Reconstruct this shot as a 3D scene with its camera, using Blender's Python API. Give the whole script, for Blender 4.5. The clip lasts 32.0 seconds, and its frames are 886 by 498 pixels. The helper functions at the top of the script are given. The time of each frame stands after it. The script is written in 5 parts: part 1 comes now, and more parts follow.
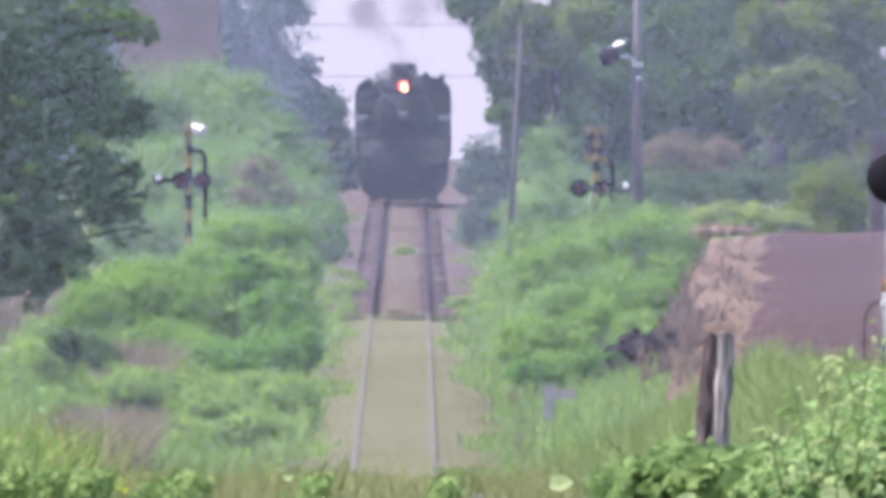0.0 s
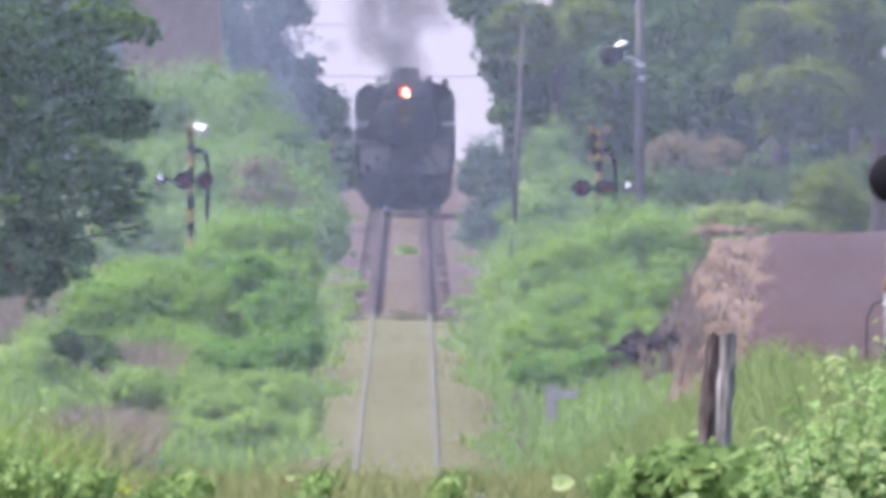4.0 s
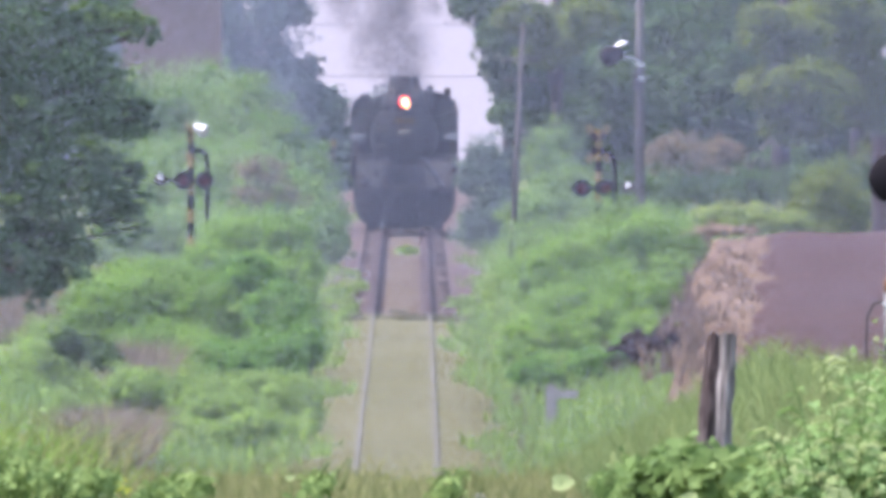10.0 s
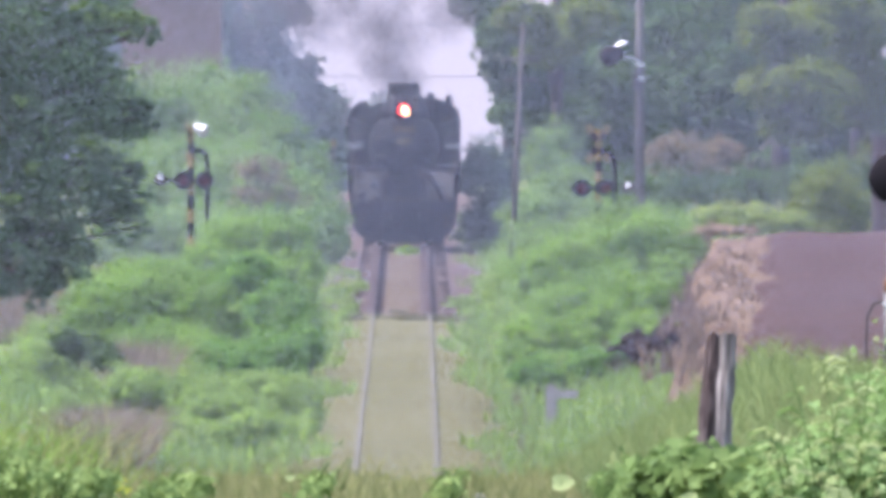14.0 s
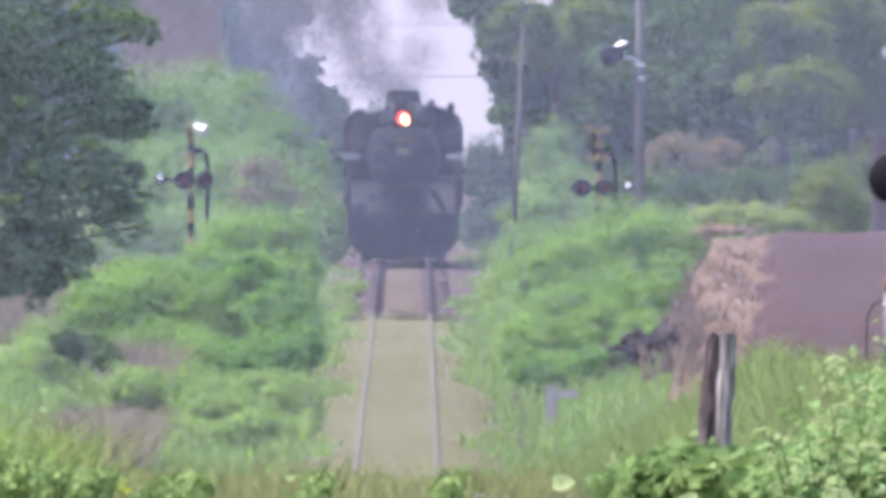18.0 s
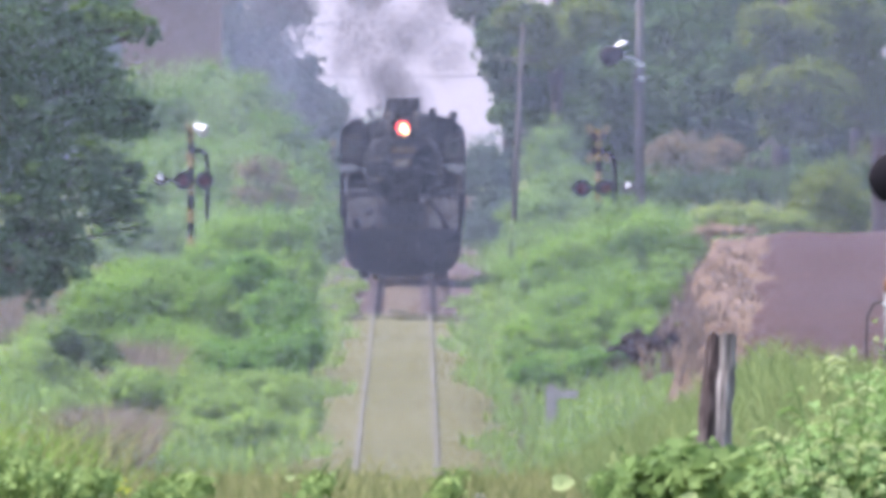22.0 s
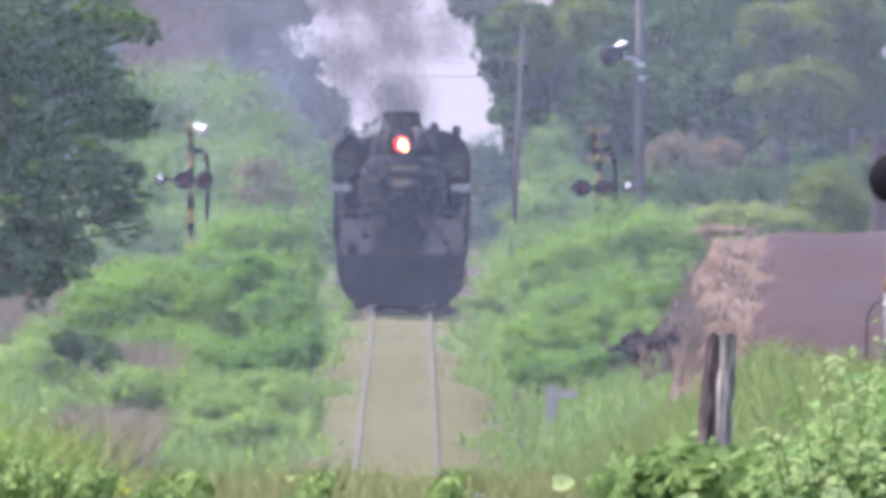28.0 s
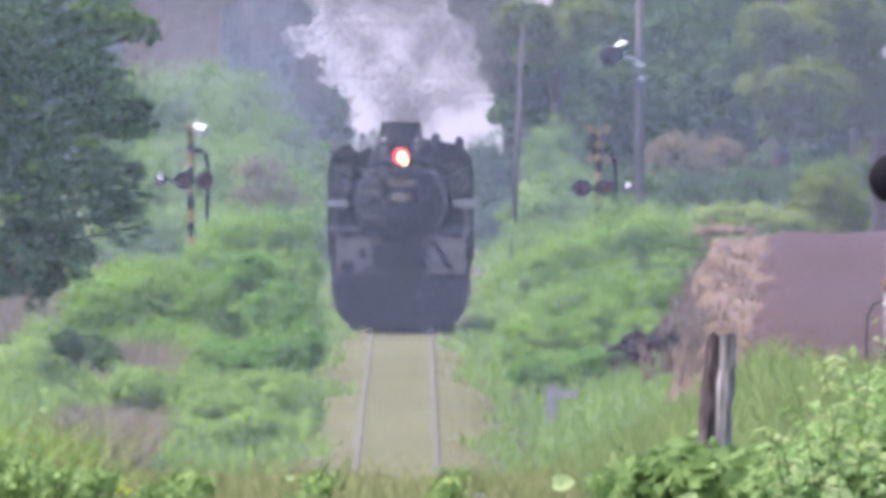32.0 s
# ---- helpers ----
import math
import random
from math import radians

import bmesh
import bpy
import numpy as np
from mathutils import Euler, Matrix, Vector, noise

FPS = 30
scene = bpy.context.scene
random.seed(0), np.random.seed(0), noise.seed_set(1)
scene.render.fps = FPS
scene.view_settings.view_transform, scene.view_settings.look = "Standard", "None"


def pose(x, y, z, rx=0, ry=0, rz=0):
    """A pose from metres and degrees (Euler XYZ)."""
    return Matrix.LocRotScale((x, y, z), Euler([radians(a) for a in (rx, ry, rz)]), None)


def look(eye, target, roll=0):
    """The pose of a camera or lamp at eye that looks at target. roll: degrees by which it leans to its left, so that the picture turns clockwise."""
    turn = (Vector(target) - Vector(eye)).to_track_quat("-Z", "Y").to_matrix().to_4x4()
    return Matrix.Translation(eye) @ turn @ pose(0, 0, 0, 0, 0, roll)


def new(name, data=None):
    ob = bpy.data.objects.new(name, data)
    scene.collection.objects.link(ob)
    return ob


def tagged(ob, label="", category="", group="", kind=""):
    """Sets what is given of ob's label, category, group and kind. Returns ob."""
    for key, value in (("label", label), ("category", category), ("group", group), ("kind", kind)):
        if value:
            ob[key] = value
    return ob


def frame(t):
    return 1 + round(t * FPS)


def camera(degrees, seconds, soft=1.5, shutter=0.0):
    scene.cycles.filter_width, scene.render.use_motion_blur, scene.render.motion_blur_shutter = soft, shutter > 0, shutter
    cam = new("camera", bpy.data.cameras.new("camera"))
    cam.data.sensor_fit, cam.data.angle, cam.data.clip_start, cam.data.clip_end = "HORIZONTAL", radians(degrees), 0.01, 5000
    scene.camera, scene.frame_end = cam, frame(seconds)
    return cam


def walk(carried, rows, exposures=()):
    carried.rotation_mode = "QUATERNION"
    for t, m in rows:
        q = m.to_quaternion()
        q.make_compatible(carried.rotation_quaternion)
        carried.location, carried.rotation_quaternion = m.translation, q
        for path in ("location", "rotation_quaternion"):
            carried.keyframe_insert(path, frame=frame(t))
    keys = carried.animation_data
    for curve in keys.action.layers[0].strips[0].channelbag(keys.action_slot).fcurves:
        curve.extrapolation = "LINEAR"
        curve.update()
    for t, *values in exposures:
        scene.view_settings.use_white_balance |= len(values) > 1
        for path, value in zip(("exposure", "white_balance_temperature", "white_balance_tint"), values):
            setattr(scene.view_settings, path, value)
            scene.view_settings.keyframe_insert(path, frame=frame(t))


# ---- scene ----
cam = camera(1.5758, 32.0, soft=5.0)
# A long lens on a tripod, level, looking up the line (+y); the track climbs away from it.
# It is nudged a hair to the left as the shot begins.
walk(cam, [(0.0, look((0, 0, 0), (0.07, 1000, 0))), (1.5, look((0, 0, 0), (0.07, 1000, 0))), (3.0, look((0, 0, 0), (0, 1000, 0))), (32.0, look((0, 0, 0), (0, 1000, 0)))],
     exposures=[(0.0, 1.95, 6300, 15), (10.0, 1.95, 6300, 15), (18.0, 1.99, 6300, 15.5), (32.0, 1.99, 6300, 15.5)])

# ---- light: a bright overcast sky ----
world = bpy.data.worlds.new("overcast")
scene.world = world
world.use_nodes = True
wn = world.node_tree.nodes
wn.clear()
sky = wn.new("ShaderNodeTexSky")
sky.sky_type = "NISHITA"
sky.sun_disc = False
sky.sun_elevation = radians(60)
sky.sun_rotation = radians(256)
sky.air_density = 1.0
sky.dust_density = 4.0
sky.ozone_density = 2.0
wbg = wn.new("ShaderNodeBackground")
wbg.inputs["Strength"].default_value = 0.13
wout = wn.new("ShaderNodeOutputWorld")
world.node_tree.links.new(sky.outputs[0], wbg.inputs["Color"])
world.node_tree.links.new(wbg.outputs[0], wout.inputs["Surface"])
sun = new("sun", bpy.data.lights.new("sun", "SUN"))
sun.data.energy = 1.3
sun.data.angle = radians(14)
sun.data.color = (1.0, 0.96, 0.9)
SUN_AT = Vector((math.sin(radians(256)) * math.cos(radians(60)), math.cos(radians(256)) * math.cos(radians(60)), math.sin(radians(60))))
sun.matrix_world = look(SUN_AT * 100, (0, 0, 0))


# ---- materials ----
def mat(name, stops, scale=4.0, rough=0.8, metal=0.0, bump=0.3, fine=40.0, island=0.0, translucent=0.0, detail=6.0, spec=0.3, stretch=(1, 1, 1)):
    """A weathered surface: coarse noise through the colour stops, fine noise over it and a bump from both."""
    m = bpy.data.materials.new(name)
    m.use_nodes = True
    n, l = m.node_tree.nodes, m.node_tree.links
    b = n["Principled BSDF"]
    out = n["Material Output"]
    geo = n.new("ShaderNodeNewGeometry")
    sc = n.new("ShaderNodeMapping")
    sc.inputs["Scale"].default_value = stretch
    l.new(geo.outputs["Position"], sc.inputs["Vector"])
    big = n.new("ShaderNodeTexNoise")
    big.inputs["Scale"].default_value, big.inputs["Detail"].default_value = scale, detail
    small = n.new("ShaderNodeTexNoise")
    small.inputs["Scale"].default_value, small.inputs["Detail"].default_value = fine, 4.0
    l.new(sc.outputs[0], big.inputs["Vector"])
    l.new(sc.outputs[0], small.inputs["Vector"])
    mix = n.new("ShaderNodeMath")
    mix.operation = "MULTIPLY_ADD"
    mix.inputs[1].default_value = 0.3
    l.new(small.outputs[0], mix.inputs[0])
    mul = n.new("ShaderNodeMath")
    mul.operation = "MULTIPLY_ADD"
    mul.inputs[1].default_value = 1.6
    mul.inputs[2].default_value = -0.45
    l.new(big.outputs[0], mul.inputs[0])
    l.new(mul.outputs[0], mix.inputs[2])
    last = mix
    if island:
        isl = n.new("ShaderNodeMath")
        isl.operation = "MULTIPLY_ADD"
        isl.inputs[1].default_value = island
        l.new(geo.outputs["Random Per Island"], isl.inputs[0])
        sub = n.new("ShaderNodeMath")
        sub.operation = "SUBTRACT"
        sub.inputs[1].default_value = island / 2
        l.new(mix.outputs[0], sub.inputs[0])
        l.new(sub.outputs[0], isl.inputs[2])
        last = isl
    ramp = n.new("ShaderNodeValToRGB")
    ramp.color_ramp.elements.remove(ramp.color_ramp.elements[1])
    for i, c in enumerate(stops):
        at = i / max(1, len(stops) - 1)
        e = ramp.color_ramp.elements[0] if i == 0 else ramp.color_ramp.elements.new(at)
        e.position, e.color = at, (*c, 1)
    l.new(last.outputs[0], ramp.inputs[0])
    l.new(ramp.outputs[0], b.inputs["Base Color"])
    b.inputs["Roughness"].default_value, b.inputs["Metallic"].default_value = rough, metal
    b.inputs["Specular IOR Level"].default_value = spec
    if bump:
        bp = n.new("ShaderNodeBump")
        bp.inputs["Strength"].default_value = bump
        bp.inputs["Distance"].default_value = 0.02
        l.new(mix.outputs[0], bp.inputs["Height"])
        l.new(bp.outputs[0], b.inputs["Normal"])
    if translucent:
        t = n.new("ShaderNodeBsdfTranslucent")
        l.new(ramp.outputs[0], t.inputs["Color"])
        ms = n.new("ShaderNodeMixShader")
        ms.inputs[0].default_value = translucent
        l.new(b.outputs[0], ms.inputs[1])
        l.new(t.outputs[0], ms.inputs[2])
        l.new(ms.outputs[0], out.inputs["Surface"])
    return m


def glow(name, colour, strength, base=1.0):
    m = bpy.data.materials.new(name)
    m.use_nodes = True
    b = m.node_tree.nodes["Principled BSDF"]
    b.inputs["Base Color"].default_value = (*[c * base for c in colour], 1)
    b.inputs["Specular IOR Level"].default_value = 0.3 * base
    b.inputs["Emission Color"].default_value = (*colour, 1)
    b.inputs["Emission Strength"].default_value = strength
    return m


def leaf(name, stops, scale=0.8, island=0.6, **kw):
    return mat(name, stops, scale=scale, rough=0.7, bump=0, fine=6.0, island=island, translucent=0.4, spec=0.15, **kw)


SOOT = mat("sooty_black_paint", [(0.004, 0.0045, 0.008), (0.008, 0.0085, 0.013), (0.016, 0.016, 0.021)], scale=2.2, rough=0.7, bump=0.15, spec=0.12)
IRON = mat("greasy_iron", [(0.03, 0.03, 0.035), (0.07, 0.065, 0.065), (0.13, 0.11, 0.1)], scale=5, rough=0.55, metal=0.2, bump=0.2, spec=0.2)
STEEL = mat("worn_grey_steel", [(0.2, 0.19, 0.2), (0.3, 0.28, 0.29), (0.38, 0.36, 0.36)], scale=3, rough=0.5, metal=0.3)
DUSTY = mat("dusty_grey_cover", [(0.02, 0.019, 0.022), (0.08, 0.068, 0.072), (0.17, 0.145, 0.15)], scale=3, rough=0.7)
CREAM = mat("whitened_trim", [(0.1, 0.1, 0.12), (0.19, 0.19, 0.21)], scale=6, rough=0.6)
BRASS = mat("tarnished_brass", [(0.1, 0.065, 0.035), (0.19, 0.125, 0.07)], scale=6, rough=0.4, metal=0.8)
# bluish white of the specks that imitate haze and lift the tones behind them
HAZE = mat("haze_speck_white", [(0.665, 0.7, 0.98), (0.695, 0.725, 0.98)], scale=0.1, rough=1.0, bump=0, translucent=0.5, spec=0.0)
# tone kept close to the track grass
PALE_RAIL = mat("pale_grass_toned_rail", [(0.092, 0.086, 0.072), (0.11, 0.104, 0.088), (0.132, 0.125, 0.106)], scale=1.5, rough=0.9, spec=0.05)
LAMP = glow("headlamp_glow", (1.0, 0.6, 0.25), 2.2)
# emission that imitates the red halo round the lens
LAMP_HALO = glow("headlamp_red_halo", (1.0, 0.04, 0.05), 0.42)
RED_LENS = glow("red_lens", (0.12, 0.02, 0.025), 0.0)
SMOKE = mat("coal_smoke", [(0.1, 0.089, 0.103), (0.2, 0.18, 0.203)], scale=0.8, rough=1.0, bump=0, translucent=0.4, spec=0.0)
STEAM = mat("pale_thin_smoke", [(0.26, 0.255, 0.32), (0.36, 0.35, 0.42)], scale=0.8, rough=1.0, bump=0, translucent=0.5, spec=0.0)
STEAM_WHITE = mat("white_steam", [(0.8, 0.8, 0.82), (0.9, 0.9, 0.92)], scale=0.8, rough=1.0, bump=0, translucent=0.5, spec=0.0)
RAIL = mat("rusty_rail", [(0.03, 0.02, 0.02), (0.045, 0.03, 0.03), (0.06, 0.045, 0.044)], scale=1.5, rough=0.9, spec=0.1)
SLEEPER = mat("dark_timber_sleeper", [(0.05, 0.037, 0.036), (0.095, 0.072, 0.068)], scale=3, rough=0.9, stretch=(1, 8, 8))
BALLAST = mat("brown_ballast", [(0.05, 0.037, 0.034), (0.088, 0.068, 0.063), (0.125, 0.1, 0.092)], scale=0.5, rough=0.95, fine=25, bump=0.8, spec=0.0)
# grease and the rail's shadow painted as one dark ballast colour
SHADE_GREASE = mat("shaded_greasy_ballast", [(0.035, 0.026, 0.025), (0.06, 0.046, 0.044), (0.085, 0.066, 0.062)], scale=0.9, rough=0.95, fine=25, bump=0.8, spec=0.0)
SOIL = mat("red_brown_soil", [(0.036, 0.022, 0.022), (0.062, 0.041, 0.041), (0.086, 0.06, 0.058)], scale=0.22, rough=0.95, fine=5, bump=0.12, spec=0.0)
DRYSOIL = mat("pale_crumbling_soil", [(0.035, 0.023, 0.02), (0.12, 0.085, 0.065), (0.22, 0.165, 0.13)], scale=1.3, rough=0.95, fine=12, bump=0.9, spec=0.0)
TURF = mat("rough_turf", [(0.045, 0.06, 0.022), (0.08, 0.1, 0.04), (0.13, 0.135, 0.065)], scale=0.35, rough=0.95, fine=9, bump=0.8, spec=0.0)
BARK = mat("bark", [(0.02, 0.017, 0.014), (0.045, 0.038, 0.032), (0.07, 0.06, 0.05)], scale=3, rough=0.95, stretch=(4, 4, 0.7), bump=0.9)
OLDWOOD = mat("weathered_post_wood", [(0.03, 0.024, 0.026), (0.2, 0.175, 0.18), (0.42, 0.38, 0.39)], scale=6, rough=0.9, fine=30, stretch=(7, 7, 0.8), bump=0.9)
DARKWOOD = mat("dark_post_wood", [(0.015, 0.01, 0.012), (0.06, 0.042, 0.045), (0.17, 0.135, 0.14)], scale=5, rough=0.9, fine=30, stretch=(6, 6, 1.2), bump=0.9)
CONCRETE = mat("grey_concrete", [(0.075, 0.068, 0.072), (0.11, 0.1, 0.104), (0.15, 0.14, 0.14)], scale=1.2, rough=0.85, stretch=(3, 3, 0.6))
MARKER = mat("pale_marker_stone", [(0.15, 0.147, 0.145), (0.24, 0.235, 0.23)], scale=4, rough=0.85)
GALV = mat("galvanised_steel", [(0.32, 0.33, 0.35), (0.5, 0.51, 0.53)], scale=8, rough=0.4, metal=0.5)
YELLOW = mat("faded_yellow_paint", [(0.15, 0.105, 0.028), (0.24, 0.17, 0.042)], scale=5, rough=0.6)
BLACK = mat("black_enamel", [(0.006, 0.005, 0.008), (0.014, 0.012, 0.017)], scale=5, rough=0.7, spec=0.1)
MAROON = mat("dark_maroon_paint", [(0.02, 0.01, 0.014), (0.04, 0.022, 0.028)], scale=5, rough=0.5)
WHITE = mat("white_paint", [(0.4, 0.4, 0.42), (0.6, 0.6, 0.62)], scale=6, rough=0.5)
ORANGE = mat("orange_paint", [(0.12, 0.055, 0.03), (0.18, 0.085, 0.045)], scale=6, rough=0.6)
BROWNWALL = mat("brown_wall_board", [(0.05, 0.033, 0.034), (0.085, 0.06, 0.06)], scale=2, rough=0.85, stretch=(1, 1, 0.2))
PLASTER = mat("pinkish_plaster", [(0.12, 0.09, 0.09), (0.17, 0.13, 0.13)], scale=1, rough=0.9)
ROOF = mat("dark_roof", [(0.06, 0.06, 0.07), (0.12, 0.12, 0.13)], scale=2, rough=0.7)
GLASS = mat("dark_window_glass", [(0.02, 0.025, 0.03), (0.04, 0.045, 0.05)], scale=1, rough=0.1, spec=0.6)
POLEWOOD = mat("dark_pole_wood", [(0.042, 0.035, 0.034), (0.08, 0.069, 0.064)], scale=3, rough=0.9, stretch=(4, 4, 0.5))
PATH = mat("tan_cinder_strip", [(0.06, 0.046, 0.034), (0.094, 0.075, 0.056), (0.122, 0.1, 0.078)], scale=0.6, rough=0.95, fine=20, bump=0.8, spec=0.0)
WIRE = mat("black_cable", [(0.03, 0.03, 0.035), (0.05, 0.05, 0.055)], scale=3, rough=0.6)

L_DARK = leaf("dark_oak_leaves", [(0.058, 0.105, 0.053), (0.104, 0.177, 0.086), (0.153, 0.241, 0.110)], island=0.22)
L_DARKTIP = leaf("young_oak_leaves", [(0.09, 0.16, 0.04), (0.17, 0.26, 0.07)])
L_BUSH = leaf("bright_shrub_leaves", [(0.095, 0.179, 0.030), (0.176, 0.306, 0.051), (0.261, 0.404, 0.082)], island=0.25)
L_THICK = leaf("deep_shrub_leaves", [(0.074, 0.168, 0.030), (0.132, 0.263, 0.046), (0.191, 0.348, 0.064)], island=0.25)
L_SOFT = leaf("soft_weed_leaves", [(0.146, 0.237, 0.054), (0.219, 0.338, 0.076), (0.305, 0.427, 0.107)], island=0.25)
L_OLIVE = leaf("yellow_green_shrub_leaves", [(0.180, 0.246, 0.066), (0.252, 0.330, 0.094), (0.336, 0.408, 0.127)], island=0.25)
L_STRAW = leaf("dead_straw_leaves", [(0.238, 0.173, 0.118), (0.365, 0.274, 0.195), (0.510, 0.392, 0.287)], island=0.3)
L_MOUND = leaf("vine_leaves", [(0.122, 0.201, 0.057), (0.173, 0.278, 0.077), (0.224, 0.346, 0.100)], island=0.2)
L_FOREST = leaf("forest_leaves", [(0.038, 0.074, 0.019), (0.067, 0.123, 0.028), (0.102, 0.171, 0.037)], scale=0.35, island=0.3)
L_FOREST2 = leaf("lighter_forest_leaves", [(0.087, 0.119, 0.017), (0.141, 0.193, 0.027), (0.200, 0.255, 0.040)], scale=0.35, island=0.3)
# distance haze put into the leaf colour: paler and bluer than the wood
L_FAR = leaf("haze_tinted_leaves", [(0.075, 0.11, 0.095), (0.115, 0.165, 0.14), (0.155, 0.21, 0.18)], scale=0.35, island=0.2)
L_BROWN = leaf("browned_shrub_leaves", [(0.14, 0.125, 0.06), (0.2, 0.165, 0.09), (0.26, 0.21, 0.125)], island=0.25)
# near-black maroon: the shadow of the hollow put into a leaf colour
L_HOLLOW = leaf("hollow_brush", [(0.02, 0.013, 0.016), (0.045, 0.03, 0.035), (0.08, 0.06, 0.06)], scale=2)
L_YELLOW = leaf("yellowed_leaves", [(0.25, 0.3, 0.04), (0.42, 0.45, 0.08)], scale=4)
L_PALE = leaf("pale_weed_leaves", [(0.259, 0.327, 0.133), (0.432, 0.496, 0.248)], scale=4)
L_NEAR = leaf("pale_creeper_leaves", [(0.145, 0.232, 0.084), (0.218, 0.332, 0.121), (0.329, 0.436, 0.212)], scale=3, island=0.35)
L_NEARDARK = leaf("deep_green_creeper_leaves", [(0.077, 0.124, 0.044), (0.134, 0.211, 0.069), (0.205, 0.298, 0.106)], scale=3, island=0.4)
L_WEED = leaf("dull_weed_leaves", [(0.113, 0.176, 0.060), (0.198, 0.285, 0.099), (0.312, 0.407, 0.159)], scale=3, island=0.35)
G_FRESH = leaf("fresh_bank_grass", [(0.125, 0.17, 0.065), (0.19, 0.245, 0.098), (0.27, 0.32, 0.145)], scale=1.5, island=0.35)
G_TRACK = leaf("dry_track_grass", [(0.092, 0.101, 0.040), (0.133, 0.133, 0.061), (0.176, 0.163, 0.087)], scale=0.3, island=0.25)
G_BANK = leaf("bank_grass", [(0.096, 0.171, 0.037), (0.172, 0.275, 0.062), (0.262, 0.368, 0.099)], scale=0.4, island=0.4)
G_NEAR = leaf("seeding_meadow_grass", [(0.102, 0.129, 0.048), (0.204, 0.215, 0.088), (0.340, 0.318, 0.176)], scale=2)
G_TAN = leaf("dead_tan_grass", [(0.07, 0.05, 0.038), (0.14, 0.1, 0.08), (0.22, 0.17, 0.135)], scale=1.0)
G_DRY = leaf("dead_pinkish_grass", [(0.1, 0.085, 0.05), (0.18, 0.145, 0.1), (0.26, 0.21, 0.16)], scale=1.0)


# ---- mesh helpers ----
def part(name, bm, material, parent=None, label="", at=None, smooth=False):
    me = bpy.data.meshes.new(name)
    if smooth:
        for f in bm.faces:
            f.smooth = True
    bm.to_mesh(me)
    bm.free()
    me.materials.append(material)
    ob = new(name, me)
    if parent is not None:
        ob.parent = parent
    if at is not None:
        ob.matrix_basis = at
    if label:
        tagged(ob, label)
    return ob


def thing(name, m, label, category, group="", kind=""):
    ob = new(name)
    ob.matrix_basis = m
    return tagged(ob, label, category, group, kind)


def box(bm, x0, y0, z0, x1, y1, z1, bevel=0.0):
    r = bmesh.ops.create_cube(bm, size=1, matrix=Matrix.Translation(((x0 + x1) / 2, (y0 + y1) / 2, (z0 + z1) / 2)) @ Matrix.Diagonal((x1 - x0, y1 - y0, z1 - z0, 1)))
    if bevel:
        edges = list({e for v in r["verts"] for e in v.link_edges})
        bmesh.ops.bevel(bm, geom=edges, offset=bevel, segments=2, affect="EDGES")
    return bm


def rod(bm, a, b, r0, r1=None, n=16):
    a, b = Vector(a), Vector(b)
    d = b - a
    m = Matrix.Translation((a + b) / 2) @ d.to_track_quat("Z", "Y").to_matrix().to_4x4()
    bmesh.ops.create_cone(bm, cap_ends=True, segments=n, radius1=r0, radius2=r0 if r1 is None else r1, depth=d.length, matrix=m)
    return bm


def lathe(bm, a, b, profile, n=32):
    """Turns the profile, pairs of share along a-b and radius, round the axis a-b."""
    a, b = Vector(a), Vector(b)
    q = (b - a).to_track_quat("Z", "Y").to_matrix()
    rings = []
    for s, r in profile:
        c = a.lerp(b, s)
        rings.append([bm.verts.new(c + q @ Vector((r * math.cos(k * math.tau / n), r * math.sin(k * math.tau / n), 0))) for k in range(n)])
    for p, o in zip(rings, rings[1:]):
        for k in range(n):
            bm.faces.new((p[k], p[(k + 1) % n], o[(k + 1) % n], o[k]))
    bm.faces.new(rings[0][::-1])
    bm.faces.new(rings[-1])
    return bm


def tube(bm, points, radii, n=8):
    """A bent tapering tube through the points."""
    points = [Vector(p) for p in points]
    rings = []
    for i, p in enumerate(points):
        d = points[min(i + 1, len(points) - 1)] - points[max(i - 1, 0)]
        q = d.to_track_quat("Z", "Y").to_matrix()
        r = radii[i] if isinstance(radii, (list, tuple)) else radii
        rings.append([bm.verts.new(p + q @ Vector((r * math.cos(k * math.tau / n), r * math.sin(k * math.tau / n), 0))) for k in range(n)])
    for p, o in zip(rings, rings[1:]):
        for k in range(n):
            bm.faces.new((p[k], p[(k + 1) % n], o[(k + 1) % n], o[k]))
    bm.faces.new(rings[0][::-1])
    bm.faces.new(rings[-1])
    return bm


def B():
    return bmesh.new()


def raw(name, verts, faces, material, parent=None, label="", smooth=False):
    me = bpy.data.meshes.new(name)
    if isinstance(verts, np.ndarray):
        n = len(faces)
        me.vertices.add(len(verts))
        me.vertices.foreach_set("co", verts.astype(np.float32).ravel())
        me.loops.add(3 * n)
        me.loops.foreach_set("vertex_index", faces.astype(np.int32).ravel())
        me.polygons.add(n)
        me.polygons.foreach_set("loop_start", np.arange(0, 3 * n, 3, dtype=np.int32))
        me.update(calc_edges=True)
    else:
        me.from_pydata(verts, [], faces)
    me.materials.append(material)
    if smooth:
        me.shade_smooth()
    ob = new(name, me)
    if parent is not None:
        ob.parent = parent
    if label:
        tagged(ob, label)
    return ob


def unit(v):
    return v / np.maximum(np.linalg.norm(v, axis=-1, keepdims=True), 1e-9)


